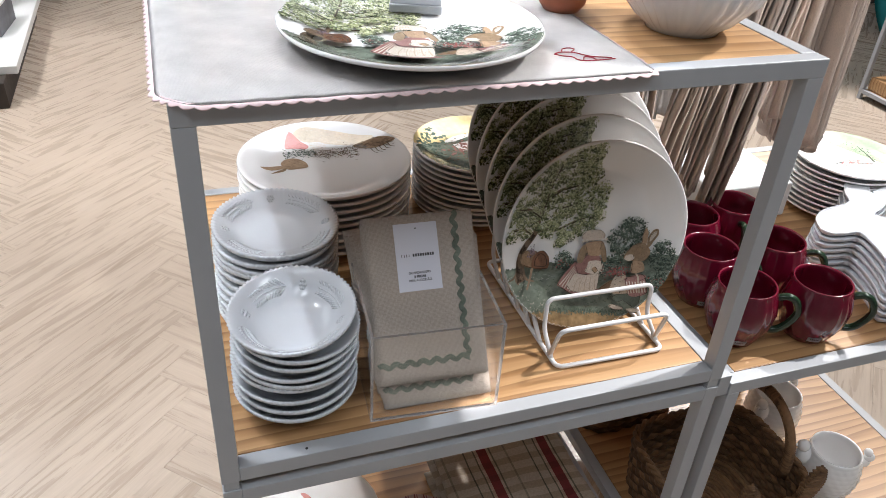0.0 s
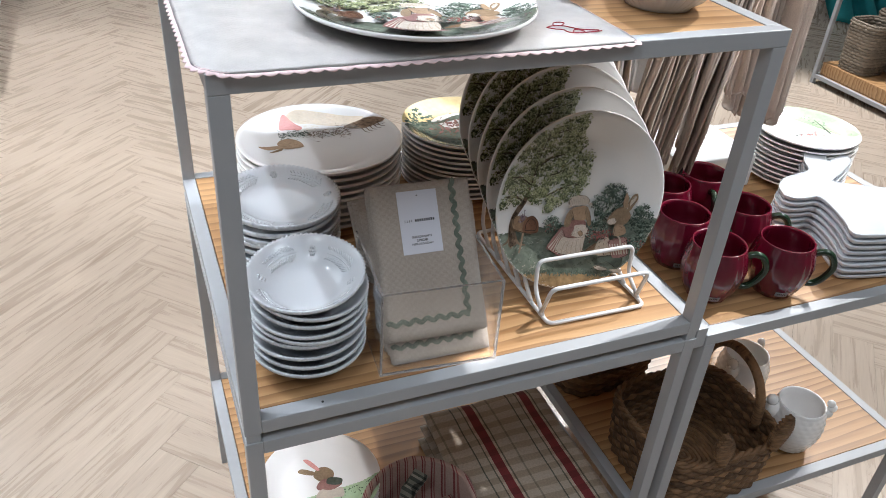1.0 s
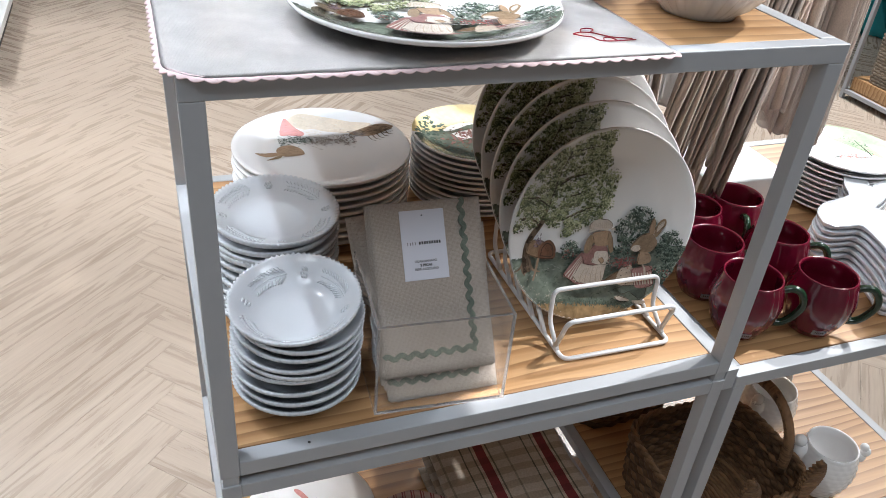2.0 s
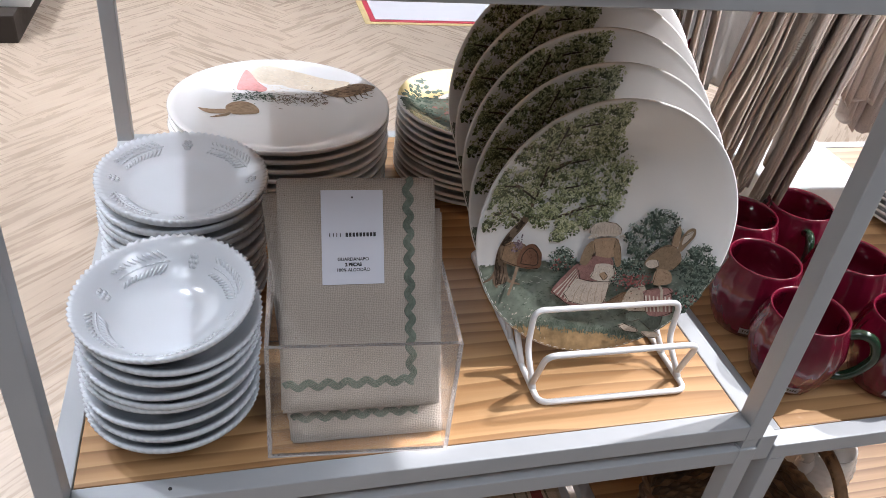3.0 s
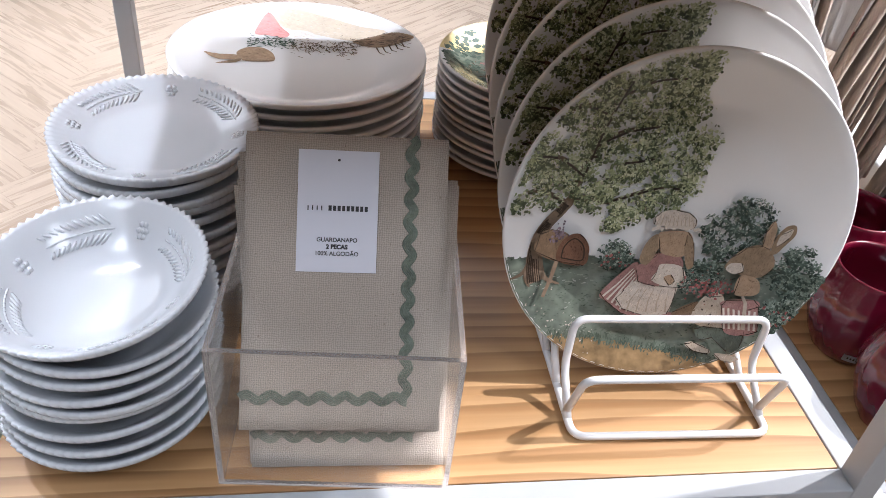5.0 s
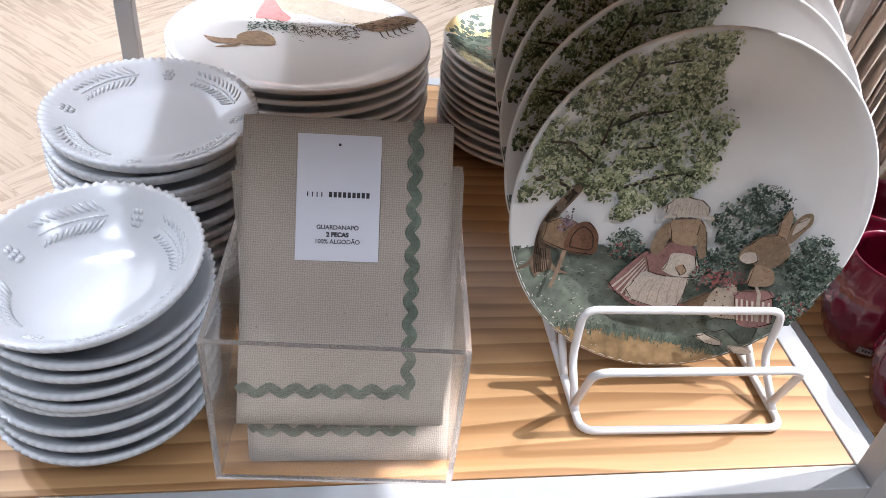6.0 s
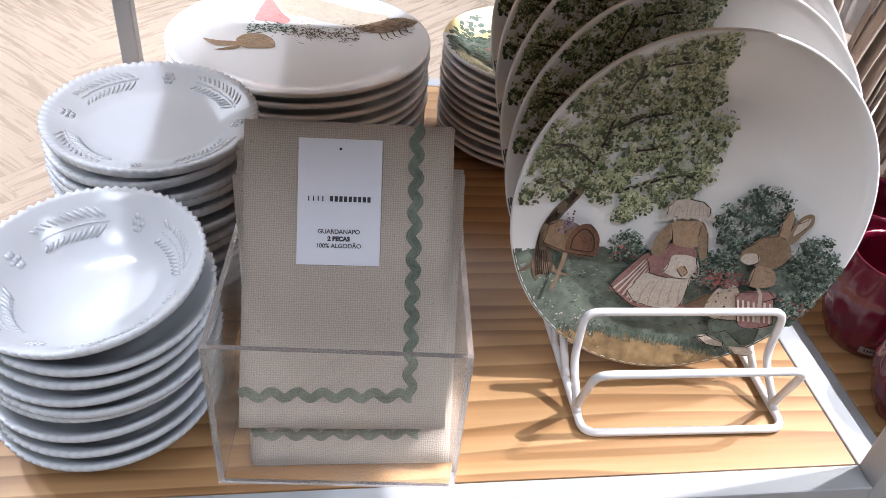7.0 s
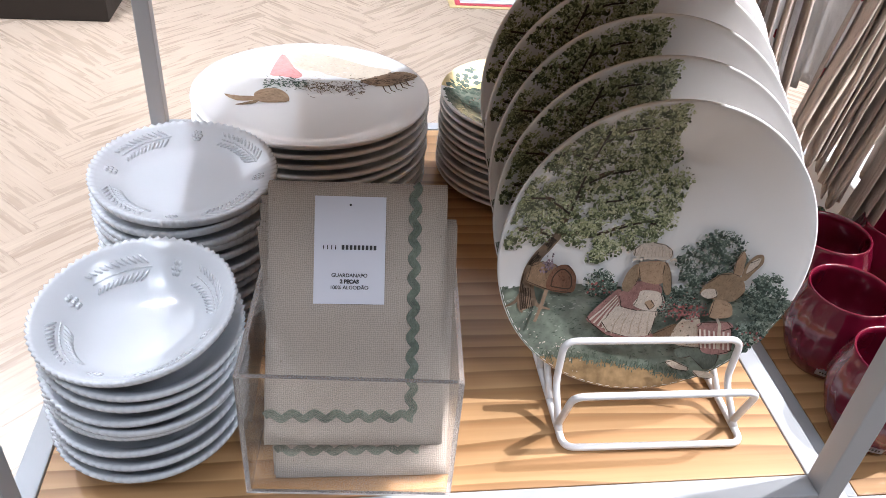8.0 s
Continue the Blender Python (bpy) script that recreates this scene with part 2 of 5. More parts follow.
def rattan(name, dark, light):
    m = Mat(name, rough=0.7)
    geo = m.node("ShaderNodeNewGeometry")
    v = m.coords()
    n = m.noise(90, 4, v)
    each = m.ramp(geo.outputs["Random Per Island"], [(0.0, dark), (0.5, tuple((a + b) / 2 for a, b in zip(dark, light))), (1.0, light)])
    m.colour(m.mix(0.4, each, m.ramp(n, [(0.3, dark), (0.7, light)])))
    m.bump(n, 0.5, 0.001)
    return m.m


def paint_flecks(name, stops, rough=0.16):
    """Printed paint under the glaze: every brush dab its own tone."""
    m = Mat(name, rough=rough, Specular_IOR_Level=0.3)
    geo = m.node("ShaderNodeNewGeometry")
    n = m.noise(260, 4, m.coords())
    each = m.ramp(geo.outputs["Random Per Island"], stops)
    m.colour(m.mix(0.35, each, m.ramp(n, [(0.3, stops[0][1]), (0.7, stops[-1][1])])))
    return m.m


STEEL = plain("grey_powder_coat", (0.37, 0.385, 0.405), 0.42, 0.03, 60)
DARK = plain("near_black_matt", (0.03, 0.03, 0.032), 0.6)
PINE = pine("pine_board")
PLANK = plank_wood()
WHITE = ceramic("white_glaze", (0.87, 0.86, 0.85))
COOLWHITE = ceramic("cool_white_glaze", (0.655, 0.685, 0.725), 0.14, 0.05, 0.0009)
LINEN = weave("natural_linen", (0.42, 0.365, 0.315), 620, (0.22, 0.17, 0.125), amount=0.7)
LINEN_HANG = weave("taupe_linen", (0.56, 0.465, 0.395), 700, (0.2, 0.15, 0.12))
GREENTRIM = plain("sage_trim", (0.148, 0.174, 0.140), 0.9, 0.4, 500, relief=0.0008)
PAPER = plain("white_card", (0.64, 0.65, 0.72), 0.7, 0.02, 20)
INK = plain("black_ink", (0.03, 0.03, 0.035), 0.6)
WIRE = plain("white_coated_wire", (0.72, 0.72, 0.73), 0.3, 0.03, 50)
RED = ceramic("burgundy_glaze", (0.135, 0.005, 0.021), 0.12, 0.35, 0.0012)
GREENGLAZE = ceramic("bottle_green_glaze", (0.012, 0.032, 0.016), 0.12, 0.3, 0.001)
CLOTHWHITE = weave("cream_cotton_print", (0.84, 0.815, 0.80), 900, (0.66, 0.62, 0.62), 0.9, 0.12)
PINK = plain("pink_scallop_trim", (0.72, 0.55, 0.56), 0.9, 0.12, 300)
THREAD = plain("dark_red_thread", (0.30, 0.02, 0.035), 0.8)
LEAFDARK = paint_flecks("print_leaf_shade", [(0.0, (0.028, 0.035, 0.020)), (0.5, (0.075, 0.092, 0.048)), (1.0, (0.16, 0.19, 0.10))])
LEAFMID = paint_flecks("print_leaf_mass", [(0.0, (0.15, 0.18, 0.088)), (0.4, (0.27, 0.305, 0.155)), (1.0, (0.43, 0.46, 0.27))])
LEAF = paint_flecks("print_tree_leaves", [(0.0, (0.33, 0.37, 0.18)), (0.5, (0.53, 0.55, 0.34)), (1.0, (0.74, 0.74, 0.58))])
BUSHDARK = paint_flecks("print_bush_shade", [(0.0, (0.016, 0.024, 0.019)), (1.0, (0.06, 0.085, 0.068))])
BUSH = paint_flecks("print_bush_leaves", [(0.0, (0.040, 0.060, 0.048)), (1.0, (0.13, 0.175, 0.14))])
BUSHLIGHT = paint_flecks("print_bush_lights", [(0.0, (0.12, 0.16, 0.125)), (1.0, (0.33, 0.39, 0.33))])
BERRY = paint_flecks("print_berries", [(0.0, (0.14, 0.035, 0.032)), (1.0, (0.40, 0.15, 0.14))])
BARK = paint_flecks("print_bark", [(0.0, (0.075, 0.050, 0.034)), (1.0, (0.23, 0.165, 0.115))])
BARKDARK = paint_flecks("print_bark_lines", [(0.0, (0.018, 0.013, 0.010)), (1.0, (0.06, 0.042, 0.030))])
GRASS = plain("print_meadow", (0.15, 0.175, 0.14), 0.16, 0.45, 120)
TUFT = paint_flecks("print_grass_tufts", [(0.0, (0.045, 0.062, 0.046)), (1.0, (0.14, 0.17, 0.13))])
TUFTPALE = paint_flecks("print_pale_grass", [(0.0, (0.14, 0.17, 0.13)), (1.0, (0.36, 0.38, 0.33))])
EARTH = plain("print_path", (0.29, 0.19, 0.095), 0.16, 0.45, 150)
BRUSH = {}


def paint(name, r, g, b, vary):
    """A flat print colour, and the strokes of lighter and darker paint that go over it."""
    flat = plain("print_" + name, (r, g, b), 0.16, vary, 240)
    BRUSH[flat.name] = paint_flecks(flat.name + "_brushwork", [(0.0, (r * 0.42, g * 0.40, b * 0.38)), (0.5, (r * 0.9, g * 0.88, b * 0.86)), (1.0, (min(1, r * 1.4), min(1, g * 1.4), min(1, b * 1.4)))])
    return flat


P_CREAM = paint("cream", 0.56, 0.49, 0.42, 0.15)
P_BEIGE = paint("beige", 0.42, 0.35, 0.28, 0.2)
P_TAN = paint("tan", 0.26, 0.185, 0.12, 0.3)
P_FAWN = paint("fawn", 0.36, 0.25, 0.165, 0.3)
P_ROSE = paint("rose", 0.29, 0.155, 0.14, 0.3)
P_OLIVE = paint("olive", 0.085, 0.10, 0.08, 0.3)
P_UMBER = paint("umber", 0.16, 0.105, 0.065, 0.3)
P_SIENNA = paint("sienna", 0.13, 0.065, 0.040, 0.3)
P_PLUM = paint_flecks("print_plum", [(0.0, (0.05, 0.035, 0.045)), (1.0, (0.24, 0.18, 0.20))])
P_PINK = plain("print_pink", (0.70, 0.33, 0.31), 0.16, 0.2, 220)
STRAWDABS = paint_flecks("print_straw_strokes", [(0.0, (0.62, 0.47, 0.32)), (0.5, (0.80, 0.70, 0.57)), (1.0, (0.84, 0.80, 0.74))])
ROSEDABS = paint_flecks("print_pink_strokes", [(0.0, (0.46, 0.14, 0.14)), (1.0, (0.80, 0.46, 0.44))])
P_GREEN = plain("print_light_green", (0.42, 0.55, 0.36), 0.16, 0.2, 120)
P_SAND = plain("print_straw", (0.80, 0.69, 0.55), 0.16, 0.12, 200)
P_MILK = plain("print_milk", (0.82, 0.80, 0.78), 0.16, 0.05, 120)
P_YELLOW = plain("print_yellow", (0.72, 0.58, 0.30), 0.16, 0.2, 120)
WALLPAINT = plain("shop_wall_paint", (0.62, 0.61, 0.59), 0.7, 0.04, 8)
CEILPAINT = plain("ceiling_paint", (0.7, 0.7, 0.69), 0.8, 0.03, 8)
WICKER = rattan("brown_wicker", (0.055, 0.026, 0.011), (0.30, 0.165, 0.078))
SEAGRASS = rattan("grey_seagrass", (0.12, 0.095, 0.07), (0.33, 0.27, 0.205))
TOWEL = stripes("striped_towel", "X", [(0.0, (0.40, 0.34, 0.275)), (0.15, (0.11, 0.11, 0.085)), (0.175, (0.40, 0.34, 0.275)), (0.31, (0.13, 0.12, 0.09)), (0.335, (0.46, 0.37, 0.30)), (0.38, (0.17, 0.022, 0.025)), (0.53, (0.46, 0.37, 0.30)), (0.57, (0.13, 0.12, 0.09)), (0.595, (0.40, 0.34, 0.275)), (0.80, (0.24, 0.21, 0.165)), (0.83, (0.40, 0.34, 0.275))], 0.115, ("Y", 0.03, (0.66, 0.63, 0.58)), 0.086)
TICKING = stripes("red_striped_cloth", "X", [(0.0, (0.42, 0.29, 0.25)), (0.35, (0.20, 0.05, 0.05)), (0.5, (0.42, 0.29, 0.25)), (0.62, (0.27, 0.10, 0.09)), (0.75, (0.42, 0.29, 0.25))], 0.014)
CHECK = stripes("checked_cloth", "X", [(0.0, (0.30, 0.30, 0.25)), (0.3, (0.10, 0.11, 0.095)), (0.6, (0.45, 0.42, 0.36)), (0.8, (0.10, 0.11, 0.095))], 0.02, ("Z", 0.016, (0.12, 0.12, 0.10)))
ORANGE = plain("orange_cloth", (0.55, 0.13, 0.05), 0.85, 0.15, 200)
TERRA = plain("terracotta", (0.33, 0.10, 0.045), 0.5, 0.2, 60)
TEAL = plain("teal_fabric", (0.05, 0.42, 0.45), 0.85, 0.15, 60)
SHOEBOX = plain("dark_plinth", (0.03, 0.022, 0.018), 0.6)
OFFWHITE = plain("white_lacquer", (0.72, 0.73, 0.73), 0.35, 0.03, 30)
GREYCLOTH = plain("grey_fabric", (0.16, 0.16, 0.175), 0.8, 0.3, 40)
acr = Mat("clear_acrylic", (0.94, 0.925, 0.91), 0.02, Transmission_Weight=1.0, IOR=1.49)
ACRYLIC = acr.m
edge = Mat("polished_acrylic_edge", (0.86, 0.80, 0.77), 0.18, Transmission_Weight=0.72, IOR=1.49)
ACRYLIC_EDGE = edge.m

# ---- the room ----
XW0, XW1, YW0, YW1, CEIL = -4.5, 7.0, -4.0, 8.0, 3.2
structure("ground_slab", boxed(XW0, YW0, -0.2, XW1, YW1, -0.006), plain("grout_dark", (0.34, 0.28, 0.22), 0.8), "dark subfloor under the oak-look planks", "floor")
structure("ceiling", boxed(XW0, YW0, CEIL, XW1, YW1, CEIL + 0.2), CEILPAINT, "plain white shop ceiling", "ceiling")
for name, b in (("wall_north", (XW0, YW1, 0, XW1, YW1 + 0.2, CEIL)), ("wall_south", (XW0, YW0 - 0.2, 0, XW1, YW0, CEIL)),
                ("wall_west", (XW0 - 0.2, YW0, 0, XW0, YW1, CEIL)), ("wall_east", (XW1, YW0, 0, XW1 + 0.2, YW1, CEIL))):
    structure(name, boxed(*b), WALLPAINT, "plain light grey shop wall", "wall")

# ---- shelving modules: square steel tube frames with pine boards ----
P = 0.02


def frame_bar(name, parent, x0, y0, z0, x1, y1, z1):
    return part(name, boxed(x0, y0, z0, x1, y1, z1, 0.0012), STEEL, parent)


def module(x, y, w, d, levels, z0, z1, label):
    """Four posts from z0 to z1; at each level (board top) four bars and an inset pine board."""
    u = thing("display_shelf", x, y, 0, label, "shelving", "steel display modules")
    for px in (0, w - P):
        for py in (0, d - P):
            top = z1 - (P if z1 in levels else 0)
            frame_bar("post", u, px, py, z0, px + P, py + P, top)
    for z in levels:
        cap = z == z1
        e = 0 if cap else P
        frame_bar("front_bar", u, e, 0, z - P, w - e, P, z)
        frame_bar("back_bar", u, e, d - P, z - P, w - e, d, z)
        for px in (0, w - P):
            frame_bar("side_bar", u, px, P, z - P, px + P, d - P, z)
        ob = part("pine_board", boxed(P + 0.001, P + 0.001, z - 0.018, w - P - 0.001, d - P - 0.001, z - 0.0006, 0.0008), PINE, u)
    return u


W, D, ZS, ZT, ZLOW = 0.64, 0.625, 0.72, 1.136, 0.686
upper = module(0, 0, W, D, (ZS, ZT), ZS - P, ZT, "light grey steel frame with pine shelf and pine top")
low_left = module(0, 0, W, D, (0.25,), 0.0, ZLOW, "light grey steel lower frame with one pine shelf")
for nm, b in (("front_bar", (P, 0, ZLOW - P, W - P, P, ZLOW)), ("back_bar", (P, D - P, ZLOW - P, W - P, D, ZLOW)), ("side_bar", (0, P, ZLOW - P, P, D - P, ZLOW)), ("side_bar", (W - P, P, ZLOW - P, W, D - P, ZLOW))):
    frame_bar(nm, low_left, *b)
low_right = module(0.66, 0, W, D, (0.25, ZLOW), 0.0, ZLOW, "light grey steel frame with two pine shelves")
for px in (0.002, W - P + 0.002):
    for py in (0.002, D - P + 0.002):
        part("spacer", boxed(px, py, ZLOW, px + P - 0.004, py + P - 0.004, 0.70), STEEL, upper)
part("joint_clip", boxed(W + 0.0005, 0.002, 0.665, W + 0.0195, 0.016, 0.70, 0.001), STEEL, low_left, "small steel joining block")
# Near-black disc on the bar paints the shade inside a screw hole.
bm = bmesh.new()
bmesh.ops.create_cone(bm, segments=12, radius1=0.0016, radius2=0.0016, depth=0.0006, cap_ends=True, matrix=pose(0.094, 0.009, ZS + 0.0002))
part("screw_hole", bm, DARK, upper)

# ---- tableware ----
def plate_height(r):
    """The top surface of a dinner plate of radius 1, in plate radii."""
    knots = ((0, 0.038), (0.62, 0.040), (0.70, 0.052), (0.80, 0.085), (0.93, 0.140), (1.0, 0.163), (1.2, 0.163))
    for (a, x), (b, y) in zip(knots, knots[1:]):
        if r <= b:
            return x + (y - x) * (r - a) / (b - a)
    return 0.163


def plate_body(R, seg=96):
    pr = [(0, 0.038), (0.3, 0.038), (0.62, 0.040), (0.66, 0.044), (0.70, 0.052), (0.80, 0.085), (0.93, 0.140), (0.985, 0.160), (0.997, 0.157), (1.0, 0.145), (0.994, 0.128),
          (0.93, 0.100), (0.80, 0.055), (0.70, 0.020), (0.64, 0.004), (0.60, 0.0), (0.57, 0.0), (0.555, 0.012), (0.3, 0.014), (0, 0.014)]
    return lathe([(r * R, z * R) for r, z in pr], seg)


class Print:
    """Painted dabs and shapes that lie on a plate's glazed surface; u and v in plate radii."""

    def __init__(self, R, seed):
        self.R, self.k, self.rnd = R, 0, random.Random(seed)

    def at(self, bm, u, v):
        r = math.hypot(u, v)
        if r > 0.992:
            u, v = u * 0.992 / r, v * 0.992 / r
        return bm.verts.new((u * self.R, v * self.R, plate_height(math.hypot(u, v)) * self.R + 0.00025 + self.k * 2.5e-7))

    def dab(self, bm, u, v, size, squash=0.6, n=6, angle=None):
        if math.hypot(u, v) > 0.975:
            return
        self.k += 1
        a0 = self.rnd.uniform(0, 6.28) if angle is None else angle
        pts = []
        for i in range(n):
            a = 6.283 * i / n
            s = size * self.rnd.uniform(0.6, 1.15)
            x, y = s * math.cos(a), s * squash * math.sin(a)
            pts.append(self.at(bm, u + x * math.cos(a0) - y * math.sin(a0), v + x * math.sin(a0) + y * math.cos(a0)))
        bm.faces.new(pts)

    def shape(self, bm, outline, lift=0):
        """A patch with a smooth outline, filled from its middle in rings."""
        self.k += 40 + lift
        n = len(outline)
        cu, cv = sum(p[0] for p in outline) / n, sum(p[1] for p in outline) / n
        fine = []
        for i in range(n):
            p0, p1, p2, p3 = (outline[(i + j) % n] for j in (-1, 0, 1, 2))
            for s in range(4):
                t = s / 4
                fine.append(tuple(0.5 * (2 * b + (c - a) * t + (2 * a - 5 * b + 4 * c - d) * t * t + (3 * b - a - 3 * c + d) * t ** 3) for a, b, c, d in zip(p0, p1, p2, p3)))
        rings = [[self.at(bm, cu + (u - cu) * f, cv + (v - cv) * f) for u, v in fine] for f in (1.0, 0.75, 0.5, 0.25)]
        m = len(fine)
        for a, b in zip(rings, rings[1:]):
            for i in range(m):
                bm.faces.new((a[i], a[(i + 1) % m], b[(i + 1) % m], b[i]))
        bm.faces.new(rings[-1])

    def field(self, bm, inside, step=0.016):
        self.k += 20
        n = int(1 / step) + 1
        made = {}
        for i in range(-n, n):
            for j in range(-n, n):
                u, v = (i + 0.5) * step, (j + 0.5) * step
                if math.hypot(u, v) < 1.03 and inside(u, v):
                    quad = []
                    for di, dj in ((0, 0), (1, 0), (1, 1), (0, 1)):
                        key = (i + di, j + dj)
                        if key not in made:
                            made[key] = self.at(bm, key[0] * step, key[1] * step)
                        quad.append(made[key])
                    bm.faces.new(quad)

    def strip(self, bm, path, w0, w1):
        """A brushed stroke along a path that narrows from w0 to w1."""
        self.k += 30
        n = len(path)
        rows = []
        for i, (u, v) in enumerate(path):
            a, b = path[max(0, i - 1)], path[min(n - 1, i + 1)]
            d = math.hypot(b[0] - a[0], b[1] - a[1])
            nx, ny = -(b[1] - a[1]) / d, (b[0] - a[0]) / d
            w = w0 + (w1 - w0) * i / (n - 1)
            rows.append((self.at(bm, u + nx * w, v + ny * w), self.at(bm, u - nx * w, v - ny * w)))
        for (a, b), (c, d) in zip(rows, rows[1:]):
            bm.faces.new((a, b, d, c))


def inside_polygon(u, v, poly):
    hit = False
    for (a, b), (c, d) in zip(poly, poly[1:] + poly[:1]):
        if (b > v) != (d > v) and u < (c - a) * (v - b) / (d - b) + a:
            hit = not hit
    return hit


def smooth_path(points, steps=5):
    out = []
    n = len(points)
    for i in range(n - 1):
        p0, p1, p2, p3 = points[max(0, i - 1)], points[i], points[i + 1], points[min(n - 1, i + 2)]
        for s in range(steps):
            t = s / steps
            out.append(tuple(0.5 * (2 * b + (c - a) * t + (2 * a - 5 * b + 4 * c - d) * t * t + (3 * b - a - 3 * c + d) * t ** 3) for a, b, c, d in zip(p0, p1, p2, p3)))
    return out + [points[-1]]


CANOPY = [(-1.01, 0.13), (-0.93, 0.08), (-0.83, 0.10), (-0.72, 0.04), (-0.68, 0.08), (-0.59, 0.15), (-0.50, 0.03), (-0.38, -0.06), (-0.28, -0.06), (-0.18, 0.0), (-0.09, 0.08), (-0.02, 0.05), (0.07, 0.14), (0.08, 0.19), (0.02, 0.22),
          (0.09, 0.27), (0.09, 0.37), (0.14, 0.47), (0.12, 0.56), (0.04, 0.57), (0.05, 0.64), (-0.02, 0.76), (-0.01, 0.85), (0.05, 0.88), (0.0, 0.96), (-0.06, 1.0), (-0.31, 1.0), (-0.57, 0.88), (-0.83, 0.62), (-1.0, 0.3)]


def foliage(pr, bms, u, v, ru, rv, count, small, large):
    """One clump of leaf dabs: dark below and inside, light where the light falls on its crown."""
    rnd = pr.rnd
    for _ in range(count):
        a, q = rnd.uniform(0, 6.283), math.sqrt(rnd.random())
        du, dv = q * math.cos(a), q * math.sin(a)
        lit = 0.75 * dv + 0.3 * du + rnd.gauss(0, 0.42)
        bm = bms[0] if lit < -0.38 else bms[1] if lit < 0.08 else bms[2]
        pr.dab(bm, u + ru * du, v + rv * dv, rnd.uniform(small, large) * (1.25 if bm is bms[0] else 1.0 if bm is bms[1] else 0.8), rnd.uniform(0.35, 0.75), 6)


def scenic_plate(x, y, z, R, label, seed, rx=0, ry=0, rz=0):
    """A white plate printed with a garden: a large tree, bushes, a letter box and two small standing shapes."""
    p = thing("dinner_plate", x, y, z, label, "plate", "garden print plates", rx, ry, rz)
    part("plate_body", plate_body(R), WHITE, p, smooth=True)
    pr = Print(R, seed)
    rnd = pr.rnd

    def lawn(u):
        return -0.275 - 0.02 * u + (0.10 * (-u - 0.6) if u < -0.6 else 0.0) + 0.008 * math.sin(23 * u)

    def track(u):
        return -0.845 - 0.165 * (u + 0.05) + 0.008 * math.sin(30 * u) + (0.35 * (u + 0.64) if u < -0.64 else 0)

    bm = bmesh.new()
    pr.field(bm, lambda u, v: track(u) < v < lawn(u) or (v < lawn(u) and u > 0.5))
    part("meadow_print", bm, GRASS, p, smooth=True)
    bm = bmesh.new()
    pr.field(bm, lambda u, v: v < track(u) + 0.012 and u < 0.5)
    part("path_print", bm, EARTH, p, smooth=True)
    bm, pale = bmesh.new(), bmesh.new()
    for _ in range(1900):
        u, v = rnd.uniform(-0.97, 0.9), rnd.uniform(-0.95, -0.3)
        if math.hypot(u, v) < 0.97 and track(u) < v < lawn(u):
            soft = noise.noise(Vector((u * 5, v * 9, 3)))
            pr.dab(bm if soft < 0.12 else pale, u, v, rnd.uniform(0.004, 0.016), 0.3, 5, rnd.uniform(-0.5, 0.5))
    for _ in range(520):
        u = rnd.uniform(-0.66, 0.42)
        pr.dab(bm, u, track(u) + rnd.gauss(0.018, 0.018), rnd.uniform(0.006, 0.018), 0.35, 6, rnd.uniform(0.8, 2.2))
    for _ in range(170):
        u = rnd.uniform(-0.97, 0.95)
        pr.dab(bm, u, lawn(u) + rnd.gauss(-0.004, 0.006), rnd.uniform(0.006, 0.014), 0.4, 6, rnd.uniform(-0.4, 0.4))
    part("grass_tuft_print", bm, TUFT, p, kind="stuff")
    part("pale_grass_print", pale, TUFTPALE, p, kind="stuff")
    bm = bmesh.new()
    for _ in range(45):
        a, q = rnd.uniform(3.5, 4.3), rnd.uniform(0.80, 0.98)
        pr.dab(bm, q * math.cos(a), q * math.sin(a), rnd.uniform(0.003, 0.007), 0.9, 5)
    part("daisy_print", bm, P_CREAM, p, kind="stuff")
    bm, dark = bmesh.new(), bmesh.new()
    trunk = smooth_path([(-0.77, -0.40), (-0.79, -0.29), (-0.78, -0.15), (-0.73, -0.05), (-0.66, 0.03), (-0.61, 0.11), (-0.57, 0.29), (-0.51, 0.50), (-0.48, 0.66), (-0.42, 0.83)])
    pr.strip(bm, trunk, 0.052, 0.006)
    limbs = ([(-0.61, 0.10), (-0.50, 0.10), (-0.39, 0.09), (-0.16, 0.18), (0.0, 0.19)], [(-0.80, -0.25), (-0.85, -0.33), (-0.93, -0.36)], [(-0.76, -0.25), (-0.71, -0.38), (-0.61, -0.43)],
             [(-0.57, 0.24), (-0.72, 0.35), (-0.84, 0.38)], [(-0.53, 0.42), (-0.38, 0.50), (-0.21, 0.54)], [(-0.50, 0.60), (-0.64, 0.66), (-0.72, 0.64)], [(-0.63, 0.06), (-0.76, 0.14), (-0.91, 0.17)], [(-0.80, -0.28), (-0.83, -0.36), (-0.80, -0.42)])
    for path in limbs:
        pr.strip(bm, smooth_path(path), 0.022, 0.004)
    for k in range(7):
        off = -0.042 + 0.013 * k
        pr.strip(dark, [(a + off * (1 - i / 46), b + 0.004 * math.sin(i + k)) for i, (a, b) in enumerate(trunk[:28])], 0.0055 if k < 4 else 0.003, 0.002)
    part("trunk_print", bm, BARK, p, kind="stuff")
    part("bark_line_print", dark, BARKDARK, p, kind="stuff")
    leaves = [bmesh.new() for _ in range(3)]
    clumps = []
    while len(clumps) < 330:
        u, v = rnd.uniform(-1, 0.15), rnd.uniform(-0.07, 1.0)
        if inside_polygon(u, v, CANOPY) and math.hypot(u, v) < 0.99 and noise.noise(Vector((u * 6 + 7, v * 6, seed))) < 0.42:
            clumps.append((u, v))
